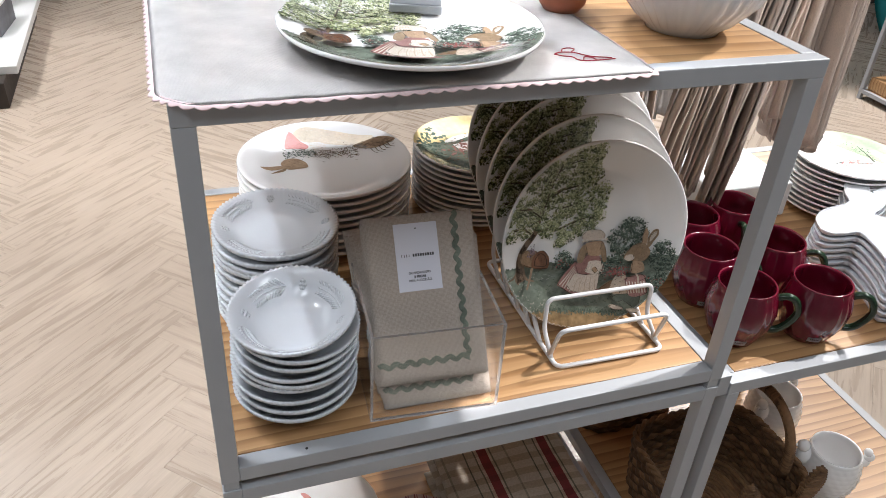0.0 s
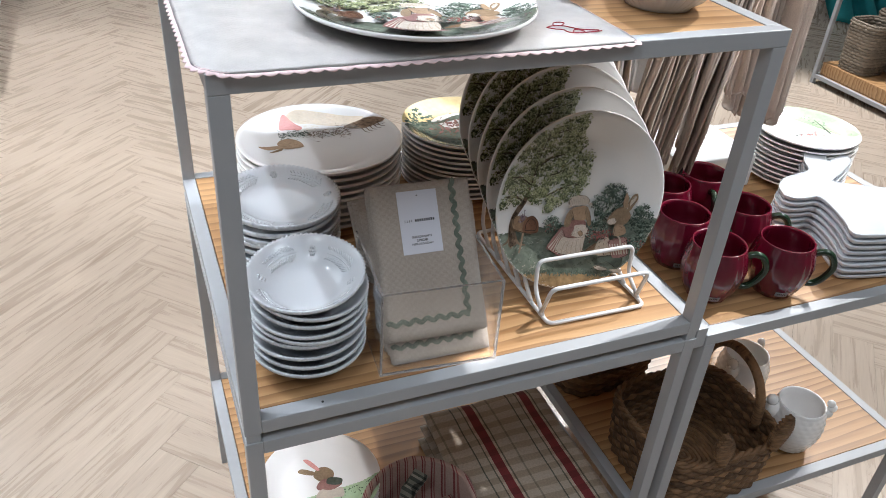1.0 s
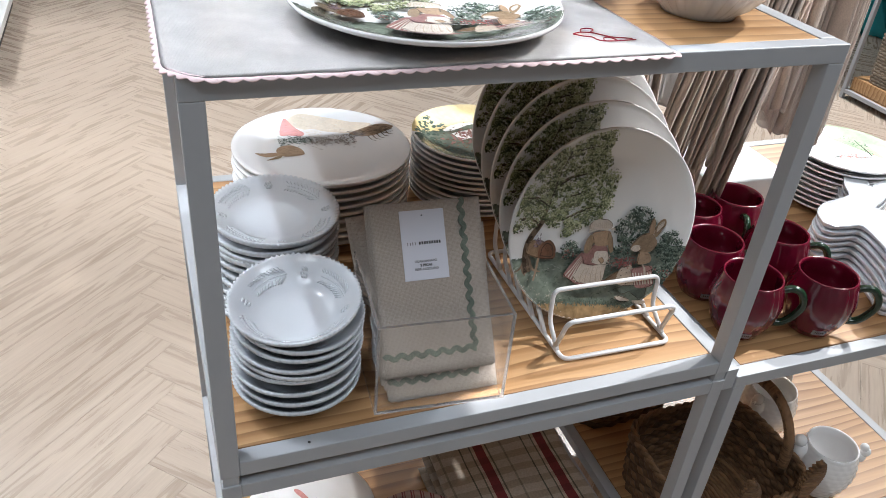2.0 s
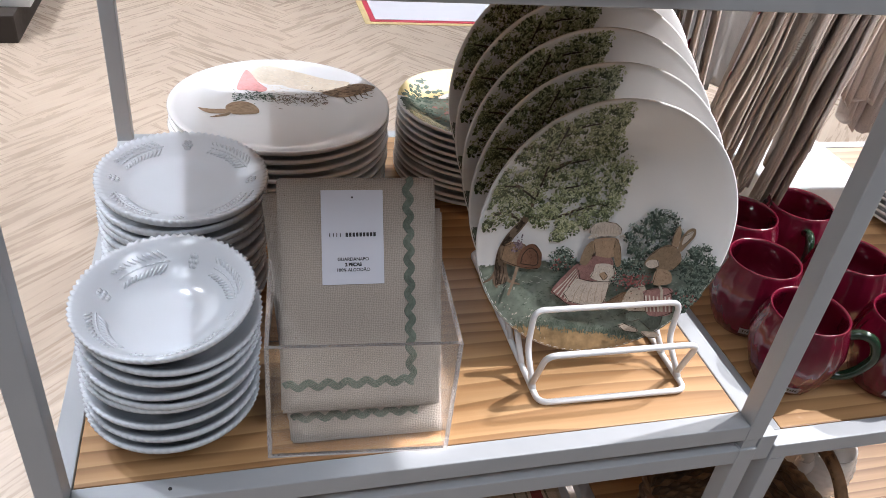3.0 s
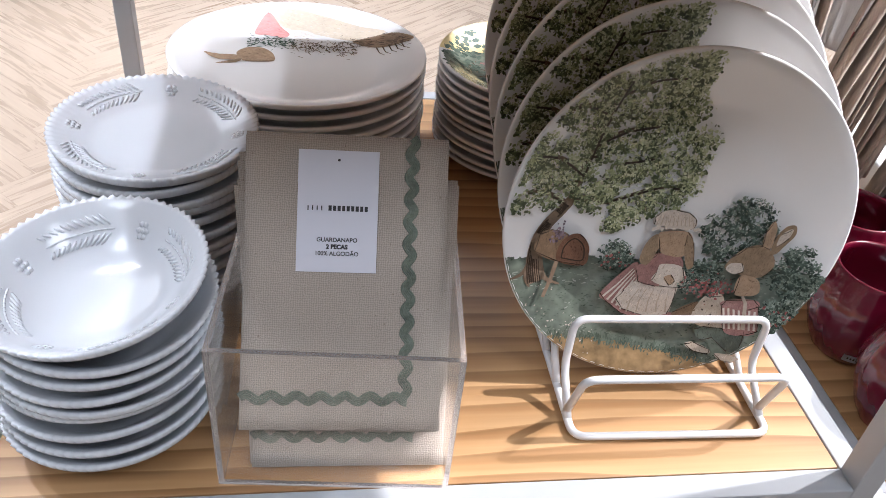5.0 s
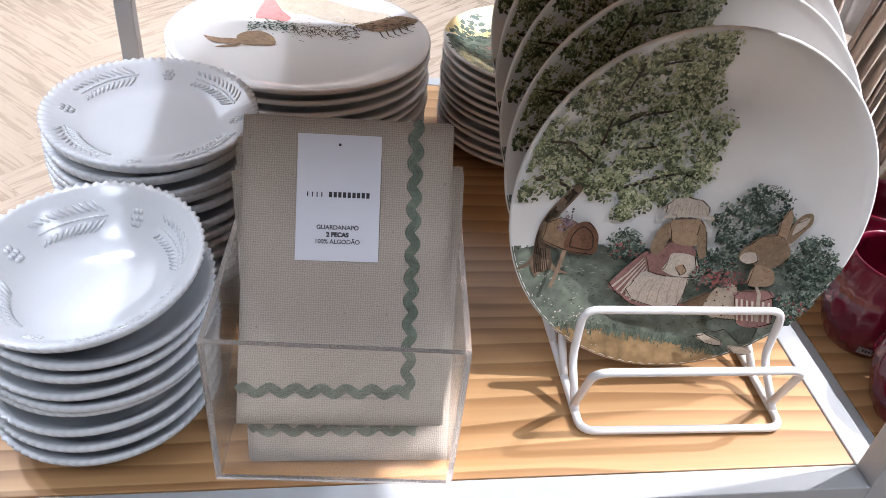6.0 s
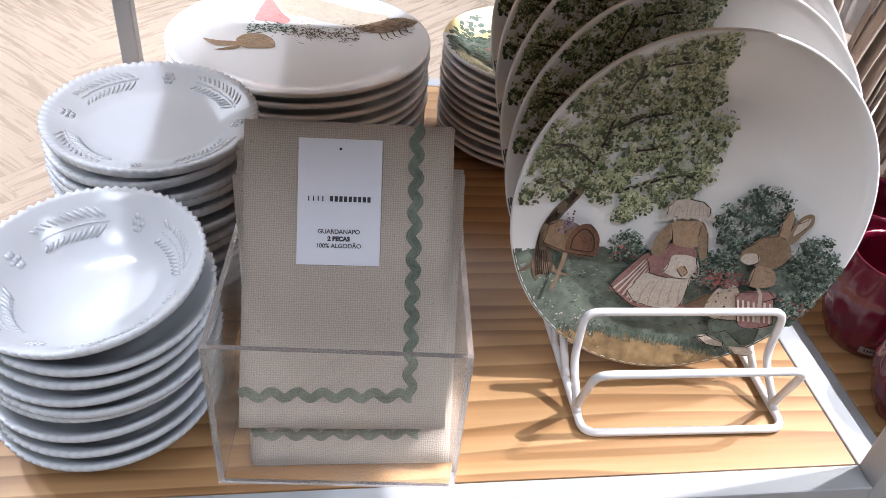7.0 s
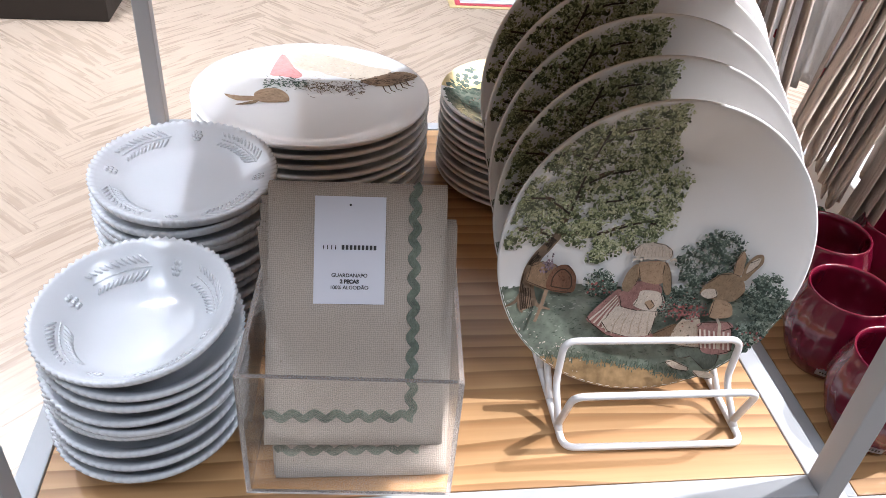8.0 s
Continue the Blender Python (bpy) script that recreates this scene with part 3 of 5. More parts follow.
    for u, v in sorted(clumps, key=lambda c: -c[1] + rnd.uniform(-0.25, 0.25)):
        s = rnd.uniform(0.030, 0.062)
        foliage(pr, leaves, u, v, s * 1.25, s, 34, 0.006, 0.017)
    for _ in range(1100):
        u, v = rnd.uniform(-1, 0.2), rnd.uniform(-0.12, 1.0)
        if inside_polygon(u + rnd.uniform(-0.03, 0.03), v + rnd.uniform(-0.03, 0.03), CANOPY):
            pr.dab(leaves[rnd.choice((0, 1, 2))], u, v, rnd.uniform(0.005, 0.011), 0.45)
    for nm, b, mat in zip(("tree_shade_print", "tree_mass_print", "tree_print"), leaves, (LEAFDARK, LEAFMID, LEAF)):
        part(nm, b, mat, p, kind="stuff")
    bm = bmesh.new()
    for path in ([(-0.57, 0.24), (-0.53, 0.42), (-0.48, 0.62), (-0.42, 0.83)],) + limbs[3:7] + ([(-0.40, 0.10), (-0.28, 0.14), (-0.14, 0.19), (-0.02, 0.19)], [(-0.45, 0.72), (-0.30, 0.80), (-0.14, 0.82)], [(-0.54, 0.36), (-0.36, 0.33), (-0.2, 0.36)]):
        fine = smooth_path(path, 5)
        for a, q in zip(fine, fine[1:]):
            if rnd.random() < 0.6:
                pr.strip(bm, [a, q], 0.007, 0.005)
    part("branch_print", bm, BARKDARK, p, kind="stuff")
    bush = [bmesh.new() for _ in range(3)]
    berries = bmesh.new()
    for bu, bv, ru, rv, count, red in ((0.40, -0.05, 0.25, 0.21, 92, 0), (0.77, -0.29, 0.13, 0.18, 52, 0), (0.73, -0.55, 0.13, 0.11, 34, 22), (-0.31, -0.23, 0.115, 0.09, 30, 16), (0.25, -0.31, 0.14, 0.09, 30, 8)):
        for _ in range(count):
            a, q = rnd.uniform(0, 6.283), math.sqrt(rnd.random())
            foliage(pr, bush, bu + ru * 0.9 * q * math.cos(a), bv + rv * 0.9 * q * math.sin(a), 0.038, 0.032, 22, 0.006, 0.014)
        for _ in range(red):
            pr.dab(berries, bu + ru * rnd.uniform(-0.8, 0.8), bv + rv * rnd.uniform(-0.9, 0.3), rnd.uniform(0.006, 0.012), 0.9)

    def patch(nm, mat, outline, lift=0):
        b = bmesh.new()
        pr.shape(b, outline, lift)
        part(nm, b, mat, p, smooth=True)
        b = bmesh.new()
        us, vs = [q[0] for q in outline], [q[1] for q in outline]
        slope = rnd.uniform(0.8, 1.9)
        for _ in range(int(14000 * (max(us) - min(us)) * (max(vs) - min(vs)))):
            u, v = rnd.uniform(min(us), max(us)), rnd.uniform(min(vs), max(vs))
            if inside_polygon(u, v, outline):
                pr.dab(b, u, v, rnd.uniform(0.003, 0.010), 0.28, 5, slope + rnd.gauss(0, 0.25))
        part(nm.replace("_print", "_brushwork"), b, BRUSH[mat.name], p, kind="stuff")
        for q0, q1 in zip(outline, outline[1:] + outline[:1]):
            if rnd.random() < 0.55:
                pr.strip(edges, smooth_path([q0, ((q0[0] + q1[0]) / 2 + 0.003, (q0[1] + q1[1]) / 2 - 0.003), q1], 3), 0.0032, 0.0012)

    edges, lines, frill, crease = (bmesh.new() for _ in range(4))
    # letter box on its post, with a posy on top
    patch("letter_box_print", P_UMBER, [(-0.80, -0.19), (-0.78, -0.09), (-0.71, -0.07), (-0.60, -0.11), (-0.65, -0.18), (-0.65, -0.27)])
    patch("letter_box_door_print", P_SIENNA, [(-0.65, -0.27), (-0.65, -0.17), (-0.60, -0.11), (-0.54, -0.10), (-0.49, -0.15), (-0.47, -0.21), (-0.49, -0.30)])
    pr.strip(edges, smooth_path([(-0.63, -0.25), (-0.62, -0.18), (-0.57, -0.13), (-0.52, -0.16), (-0.50, -0.21), (-0.51, -0.27), (-0.63, -0.25)], 4), 0.004, 0.004)
    bm = bmesh.new()
    pr.strip(bm, [(-0.655, -0.27), (-0.68, -0.37), (-0.72, -0.475)], 0.014, 0.011)
    part("post_print", bm, BARK, p, kind="stuff")
    posy = bmesh.new()
    for _ in range(60):
        pr.dab(posy, -0.665 + rnd.gauss(0, 0.024), -0.10 + rnd.gauss(0, 0.026), rnd.uniform(0.005, 0.011), 0.8)
    part("small_posy_print", posy, P_PLUM, p, kind="stuff")
    # two small standing shapes, left plain, with a few dabs of colour
    patch("rose_print", P_ROSE, [(-0.17, -0.27), (-0.24, -0.32), (-0.36, -0.48), (-0.32, -0.53), (-0.22, -0.60), (-0.12, -0.62), (-0.10, -0.39)])
    for k in range(5):
        pr.strip(lines, [(-0.19 + 0.012 * k, -0.31 - 0.01 * k), (-0.27 + 0.02 * k, -0.42 - 0.01 * k), (-0.34 + 0.03 * k, -0.50 - 0.022 * k)], 0.003, 0.007)
    patch("hem_print", P_ROSE, [(-0.28, -0.56), (-0.21, -0.61), (-0.08, -0.65), (0.13, -0.64), (0.10, -0.60), (-0.08, -0.61), (-0.21, -0.57)])
    patch("cream_print", P_CREAM, [(-0.16, -0.39), (-0.22, -0.45), (-0.26, -0.51), (-0.21, -0.58), (-0.08, -0.62), (0.07, -0.61), (0.09, -0.52), (0.09, -0.42), (-0.04, -0.42)])
    for k in range(5):
        pr.strip(crease, [(-0.13 + 0.045 * k, -0.44), (-0.17 + 0.055 * k, -0.52), (-0.18 + 0.06 * k, -0.60)], 0.002, 0.005)
    patch("rose_print", P_ROSE, [(-0.11, -0.25), (-0.06, -0.20), (0.08, -0.23), (0.10, -0.33), (0.04, -0.39), (-0.04, -0.42), (-0.15, -0.39), (-0.18, -0.30)])
    patch("tan_print", P_TAN, [(-0.10, -0.08), (-0.15, -0.14), (-0.17, -0.25), (-0.12, -0.28), (-0.08, -0.21), (-0.06, -0.12)])
    patch("tan_print", P_FAWN, [(-0.09, -0.08), (-0.04, -0.06), (0.08, -0.06), (0.12, -0.11), (0.12, -0.18), (0.08, -0.22), (0.02, -0.22), (-0.06, -0.19)])
    patch("tan_print", P_TAN, [(0.08, -0.08), (0.13, -0.13), (0.16, -0.27), (0.13, -0.30), (0.10, -0.24), (0.08, -0.15)])
    patch("cream_print", P_CREAM, [(-0.05, -0.32), (-0.03, -0.27), (0.10, -0.29), (0.14, -0.42), (0.03, -0.42), (-0.07, -0.38)])
    patch("pie_print", P_FAWN, [(0.0, -0.36), (0.04, -0.34), (0.07, -0.38), (0.04, -0.41)])
    patch("cream_print", P_CREAM, [(-0.13, -0.02), (-0.13, 0.03), (-0.10, 0.06), (-0.02, 0.075), (0.06, 0.06), (0.11, 0.02), (0.11, -0.03), (-0.01, -0.03)])
    for k in range(12):
        pr.dab(frill, -0.125 + 0.024 * k, -0.045 + 0.012 * math.sin(k * 0.28) + 0.006 * math.sin(k * 2.3), 0.020, 0.8)
    for k in range(10):
        pr.strip(crease, [(-0.115 + 0.024 * k, -0.025), (-0.10 + 0.020 * k, 0.045)], 0.0025, 0.0012)
    patch("tan_print", P_TAN, [(0.35, -0.28), (0.38, -0.21), (0.46, -0.14), (0.56, -0.13), (0.63, -0.20), (0.64, -0.27), (0.59, -0.33), (0.50, -0.34), (0.40, -0.30)])
    patch("tan_print", P_FAWN, [(0.54, -0.13), (0.54, -0.04), (0.57, 0.03), (0.60, -0.02), (0.60, -0.11), (0.59, -0.15)])
    patch("tan_print", P_TAN, [(0.60, -0.16), (0.61, -0.07), (0.65, 0.0), (0.70, 0.01), (0.71, -0.05), (0.67, -0.12), (0.63, -0.18)])
    patch("blush_print", P_CREAM, [(0.625, -0.13), (0.635, -0.05), (0.69, -0.01), (0.68, -0.07)])
    patch("blush_print", P_CREAM, [(0.36, -0.29), (0.38, -0.25), (0.45, -0.25), (0.47, -0.30), (0.42, -0.32)])
    patch("beige_print", P_FAWN, [(0.46, -0.33), (0.57, -0.35), (0.59, -0.43), (0.53, -0.46), (0.45, -0.45)])
    patch("umber_print", P_UMBER, [(0.10, -0.59), (0.24, -0.51), (0.22, -0.61), (0.14, -0.625)])
    patch("beige_print", P_BEIGE, [(0.22, -0.61), (0.28, -0.47), (0.39, -0.47), (0.42, -0.68), (0.28, -0.67)])
    for k in range(6):
        pr.dab(edges, 0.28 + 0.055 * (k % 2), -0.51 - 0.028 * k, 0.008, 0.95)
    patch("olive_print", P_OLIVE, [(0.25, -0.69), (0.30, -0.67), (0.40, -0.67), (0.54, -0.67), (0.52, -0.77), (0.45, -0.80), (0.36, -0.73), (0.29, -0.75)])
    patch("parcel_print", P_ROSE, [(0.39, -0.53), (0.41, -0.50), (0.57, -0.48), (0.60, -0.51), (0.61, -0.66), (0.51, -0.70), (0.42, -0.68)], 30)
    for k in range(7):
        pr.strip(lines, [(0.405 + 0.03 * k, -0.545), (0.425 + 0.028 * k, -0.67 + 0.002 * k)], 0.006, 0.006)
    patch("parcel_lid_print", P_ROSE, [(0.385, -0.53), (0.41, -0.495), (0.57, -0.475), (0.605, -0.51), (0.51, -0.55)], 30)
    pr.strip(crease, [(0.53, -0.66), (0.525, -0.50), (0.50, -0.46)], 0.012, 0.008)
    for shoe in ([(0.20, -0.78), (0.25, -0.765), (0.35, -0.80), (0.34, -0.825), (0.25, -0.815)], [(0.38, -0.82), (0.45, -0.815), (0.52, -0.83), (0.51, -0.86), (0.42, -0.855)]):
        patch("cream_print", P_BEIGE, shoe)
    for _ in range(26):
        foliage(pr, bush, 0.25 + rnd.gauss(0, 0.075), -0.40 + rnd.gauss(0, 0.035), 0.026, 0.020, 10, 0.005, 0.011)
    for _ in range(110):
        pr.dab(berries, 0.29 + rnd.gauss(0, 0.075), -0.42 + rnd.gauss(0, 0.035), rnd.uniform(0.005, 0.012), 0.85)
    for nm, b, mat in zip(("bush_shade_print", "bush_print", "bush_light_print"), bush, (BUSHDARK, BUSH, BUSHLIGHT)):
        part(nm, b, mat, p, kind="stuff")
    for nm, b, mat in (("berry_print", berries, BERRY), ("stripe_print", lines, P_CREAM), ("frill_print", frill, P_CREAM), ("crease_print", crease, P_BEIGE), ("outline_print", edges, BARKDARK)):
        part(nm, b, mat, p, kind="stuff")
    return p


def plain_plate(x, y, z, R, label, group, seg=80):
    p = thing("plate", x, y, z, label, "plate", group)
    part("plate_body", plate_body(R, seg), WHITE, p, smooth=True)
    return p


def stack(first, n, step, seed, jitter=0.0012, tilt=0.5):
    """n - 1 copies of a piece, one on another, each a little out of line."""
    rnd = random.Random(seed)
    x, y, z = first.location
    last = first
    for k in range(1, n):
        last = copy_thing(first, pose(x + rnd.uniform(-jitter, jitter), y + rnd.uniform(-jitter, jitter), z + step * k, rnd.uniform(-tilt, tilt), rnd.uniform(-tilt, tilt), rnd.uniform(0, 360)))
    return last


# the plate rack and its five plates
rack = thing("plate_rack", 0.499, 0.0, ZS, "white coated wire rack holding upright dinner plates on the pine shelf", "plate rack")
HW, WR = 0.077, 0.0031
bm = bmesh.new()
tube(bm, rounded([(-HW, 0.30, WR), (-HW, 0.055, WR), (HW, 0.052, WR), (HW, 0.30, WR)], 0.011, 6, True), WR, 10, True)
part("base_frame", bm, WIRE, rack, smooth=True)
bm = bmesh.new()
tube(bm, rounded([(-HW, 0.078, 0.004), (-HW, 0.060, 0.058), (HW + 0.002, 0.060, 0.056), (HW, 0.074, 0.004)], 0.012, 6), WR, 10)
part("front_loop", bm, WIRE, rack, smooth=True)
for k in range(6):
    y0 = 0.072 + 0.036 * k
    bm = bmesh.new()
    tube(bm, rounded([(-HW, y0, 0.004), (-HW, y0 + 0.030, 0.030), (-HW + 0.002, y0 + 0.036, 0.072), (HW + 0.004, y0 + 0.036, 0.069), (HW, y0 + 0.030, 0.027), (HW, y0 - 0.004, 0.004)], 0.011, 6), WR, 10)
    part("divider_loop", bm, WIRE, rack, smooth=True)

RP, LEAN, YAW = 0.130, 9.7, -2.75


def rack_pose(k):
    return 0.4955, 0.1494 + 0.035 * k, 0.8575 + 0.019 * k


x, y, z = rack_pose(0)
racked = scenic_plate(x, y, z, RP, "white dinner plate with garden tree print, upright in rack", 5, rx=90 - LEAN, rz=YAW)
for k in range(1, 5):
    x, y, z = rack_pose(k)
    copy_thing(racked, pose(x, y, z, 90 - LEAN, 0, YAW))
# the same plate lying on the tablecloth
laid = copy_thing(racked, pose(0.228, 0.108, ZT + 0.004, 0.0, 0, -8) @ Matrix.Diagonal((0.973, 0.973, 0.973, 1)))
tagged(laid, "white dinner plate with garden tree print, on the tablecloth", "plate", "garden print plates")

# stack of large plates with a straw print
RC = 0.1332
first = plain_plate(0.213, 0.482, ZS, RC, "large white dinner plate in a stack on the pine shelf", "stacked large plates")
top = stack(first, 9, 0.0117, 3)
top.rotation_euler = (0, 0, 0)
top.location = (0.213, 0.482, ZS + 8 * 0.0117)
pr = Print(RC, 8)
for nm, mat, shape in (("straw_print", P_SAND, [(-0.26, 0.77), (-0.09, 0.90), (0.23, 0.80), (0.49, 0.65), (0.71, 0.50), (0.43, 0.45), (0.13, 0.55), (-0.13, 0.65)]),
                       ("pink_print", P_PINK, [(-0.39, 0.53), (-0.29, 0.82), (-0.18, 0.67), (-0.10, 0.54), (-0.15, 0.46), (-0.28, 0.50)]),
                       ("pale_print", P_MILK, [(-0.10, 0.61), (0.08, 0.60), (0.10, 0.44), (-0.05, 0.41)]), ("brown_print", P_FAWN, [(0.43, 0.45), (0.75, 0.47), (0.93, 0.30), (0.73, 0.28), (0.53, 0.34)]),
                       ("tan_print", P_FAWN, [(-0.50, 0.12), (-0.43, 0.23), (-0.31, 0.24), (-0.22, 0.14), (-0.20, 0.0), (-0.30, -0.03), (-0.44, -0.02)]),
                       ("tan_print", P_FAWN, [(-0.74, 0.06), (-0.66, 0.08), (-0.49, 0.08), (-0.46, 0.01), (-0.63, -0.01)]), ("tan_print", P_TAN, [(-0.64, -0.09), (-0.53, -0.02), (-0.45, 0.01), (-0.49, -0.06)])):
    bm = bmesh.new()
    pr.shape(bm, shape)
    part(nm, bm, mat, top, smooth=True)
    bm = bmesh.new()
    us, vs = [q[0] for q in shape], [q[1] for q in shape]
    for _ in range(int(2600 * (max(us) - min(us)) * (max(vs) - min(vs)))):
        u, v = pr.rnd.uniform(min(us), max(us)), pr.rnd.uniform(min(vs), max(vs))
        if inside_polygon(u, v, shape):
            pr.dab(bm, u, v, pr.rnd.uniform(0.006, 0.022), 0.22, 5, -0.35 + pr.rnd.gauss(0, 0.2))
    part("brushwork", bm, {"straw_print": STRAWDABS, "pink_print": ROSEDABS, "pale_print": STRAWDABS}.get(nm, BRUSH[P_FAWN.name]), top, kind="stuff")
bm = bmesh.new()
for _ in range(170):
    pr.dab(bm, pr.rnd.uniform(-0.43, -0.05), 0.36 + pr.rnd.gauss(0, 0.055), pr.rnd.uniform(0.008, 0.028), 0.35)
part("green_dab_print", bm, BUSH, top, kind="stuff")
bm = bmesh.new()
for _ in range(230):
    pr.dab(bm, pr.rnd.uniform(-0.08, 0.46), 0.30 + pr.rnd.gauss(0, 0.07), pr.rnd.uniform(0.008, 0.03), 0.2)
for _ in range(16):
    u, v = pr.rnd.uniform(0.0, 0.42), pr.rnd.uniform(0.15, 0.34)
    pr.strip(bm, smooth_path([(u + 0.05 * math.cos(k), v + 0.05 * math.sin(k)) for k in range(5)], 3), 0.004, 0.003)
for _ in range(130):
    t = pr.rnd.random()
    pr.dab(bm, 0.42 + 0.5 * t, 0.42 - 0.12 * t + pr.rnd.gauss(0, 0.04), pr.rnd.uniform(0.01, 0.035), 0.18, angle=-0.25 + pr.rnd.gauss(0, 0.3))
for k in range(5):
    u = 0.62 + 0.05 * k
    pr.strip(bm, [(u, 0.30), (u + 0.02, 0.20), (u + 0.06, 0.15)], 0.006, 0.003)
part("twig_print", bm, BARK, top, kind="stuff")

# smaller stack behind the rack
RD = 0.108
first = plain_plate(0.470, 0.487, ZS, RD, "white side plate in a stack behind the plate rack", "stacked side plates")
top = stack(first, 11, 0.0094, 4)
top.rotation_euler = (0, 0, 0.25)
pr = Print(RD, 12)
bm = bmesh.new()
pr.field(bm, lambda u, v: v > 0.42 and math.hypot(u, v) > 0.55)
part("yellow_rim_print", bm, P_YELLOW, top, smooth=True)
bm = bmesh.new()
pr.field(bm, lambda u, v: v < 0.42 + 0.03 * math.sin(9 * u) and math.hypot(u, v) < 0.95 and not (abs(u - 0.1) < 0.35 and 0.05 < v < 0.3))
part("meadow_print", bm, GRASS, top, smooth=True)
bm = bmesh.new()
for _ in range(260):
    a, q = pr.rnd.uniform(1.9, 4.6), pr.rnd.uniform(0.55, 0.95)
    pr.dab(bm, q * math.cos(a), q * math.sin(a), pr.rnd.uniform(0.02, 0.06), 0.6)
part("green_print", bm, BUSH, top, kind="stuff")
bm = bmesh.new()
for _ in range(220):
    pr.dab(bm, pr.rnd.gauss(-0.1, 0.28), pr.rnd.gauss(0.0, 0.2), pr.rnd.uniform(0.012, 0.04), 0.4)
part("sprig_print", bm, BARK, top, kind="stuff")
bm = bmesh.new()
for _ in range(60):
    pr.dab(bm, pr.rnd.gauss(-0.15, 0.2), pr.rnd.gauss(0.1, 0.12), pr.rnd.uniform(0.02, 0.05), 0.6)
part("rose_dab_print", bm, P_ROSE, top, kind="stuff")


# small embossed bowls and plates with beaded rims
def beaded(profile, R, beads=72, size=0.0016, rings=()):
    def wob(i, a):
        if i in rings:
            s = 0.5 + 0.5 * math.cos(a * beads)
            return size * s, size * 0.8 * s
        return 0.0, 0.0
    return lathe([(r * R, z * R) for r, z in profile], beads * 4, wob)


BOWL = [(0, 0.07), (0.30, 0.075), (0.48, 0.10), (0.62, 0.17), (0.76, 0.30), (0.88, 0.43), (0.955, 0.49), (0.985, 0.505), (1.0, 0.485), (0.994, 0.440), (0.965, 0.412), (0.89, 0.392), (0.84, 0.335), (0.72, 0.20), (0.60, 0.10), (0.50, 0.035), (0.46, 0.0), (0.42, 0.0), (0.40, 0.03), (0, 0.03)]
SAUCER = [(0, 0.055), (0.40, 0.056), (0.58, 0.062), (0.66, 0.085), (0.80, 0.145), (0.93, 0.205), (0.982, 0.225), (1.0, 0.208), (0.994, 0.150), (0.960, 0.120), (0.90, 0.110), (0.82, 0.095), (0.70, 0.060), (0.64, 0.035), (0.56, 0.0), (0.52, 0.0), (0.50, 0.02), (0, 0.02)]


def slope_at(profile, r):
    up = [(a, b) for a, b in profile[:8]]
    for (a, x), (b, y) in zip(up, up[1:]):
        if a <= r <= b:
            return x + (y - x) * (r - a) / (b - a), math.atan2(y - x, b - a)
    return up[-1][1], 0.0


def relief(profile, R, r_mid, sprigs=4, turn=0.4):
    """Raised leaf sprigs, small blossoms and fine rings pressed into the wall of the piece."""
    bm = bmesh.new()

    def put(r, a, sx, sy, sz, angle):
        z, tilt = slope_at(profile, r)
        m = Matrix.Rotation(a, 4, "Z") @ Matrix.Translation((r * R, 0, z * R)) @ Matrix.Rotation(-tilt, 4, "Y") @ Matrix.Rotation(angle, 4, "Z") @ Matrix.Diagonal((sx, sy, sz, 1))
        bmesh.ops.create_icosphere(bm, subdivisions=1, radius=1.0, matrix=m)

    for s in range(sprigs):
        a0 = turn + s * 2 * math.pi / sprigs
        for k in range(11):
            a = a0 + 0.072 * (k - 5)
            long = 0.0066 * (1 - 0.05 * k)
            put(r_mid + 0.066, a + 0.05, long, 0.0012, 0.0012, 0.75)
            put(r_mid - 0.066, a + 0.05, long, 0.0012, 0.0012, 2.39)
            put(r_mid, a, 0.0009, 0.0042, 0.0008, 0)
        c = a0 + math.pi / sprigs
        for k in range(6):
            put(r_mid + 0.05 * math.sin(k * 1.047), c + 0.05 * math.cos(k * 1.047), 0.0024, 0.0024, 0.0010, 0)
        put(r_mid, c, 0.002, 0.002, 0.0014, 0)
    return bm


def small_piece(name, x, y, z, R, profile, label, category, group, ring):
    p = thing(name, x, y, z, label, category, group)
    part(name + "_body", beaded(profile, R, rings=(ring, ring + 1)), COOLWHITE, p, smooth=True)
    return p


RA = 0.0700
first = small_piece("bowl", 0.097, 0.088, ZS, RA, BOWL, "small white ceramic bowl with beaded rim, in a stack", "bowl", "stacked small bowls", 7)
rnd = random.Random(6)
for k in range(1, 9):
    lean = (k / 8) ** 1.3
    lift = (0.0, 0.0, 0.0004, 0.0016, -0.0006, 0.0, 0.0012, 0.0002, 0.0014)[k]
    top = copy_thing(first, pose(0.097 + 0.0027 * lean + rnd.uniform(-0.0016, 0.0016), 0.088 + 0.009 * lean + rnd.uniform(-0.0012, 0.0012), ZS + 0.0120 * k + lift,
                                 4.8 * lean + rnd.uniform(-0.8, 0.8), -4.6 * lean + rnd.uniform(-0.8, 0.8), rnd.uniform(0, 360) if k < 8 else 0))
part("relief", relief(BOWL, RA, 0.76), COOLWHITE, top, "embossed leaf sprigs", True, "stuff")
RB = 0.079
first = small_piece("dessert_plate", 0.104, 0.269, ZS, RB, SAUCER, "small white ceramic plate with beaded rim, in a stack", "plate", "stacked dessert plates", 6)
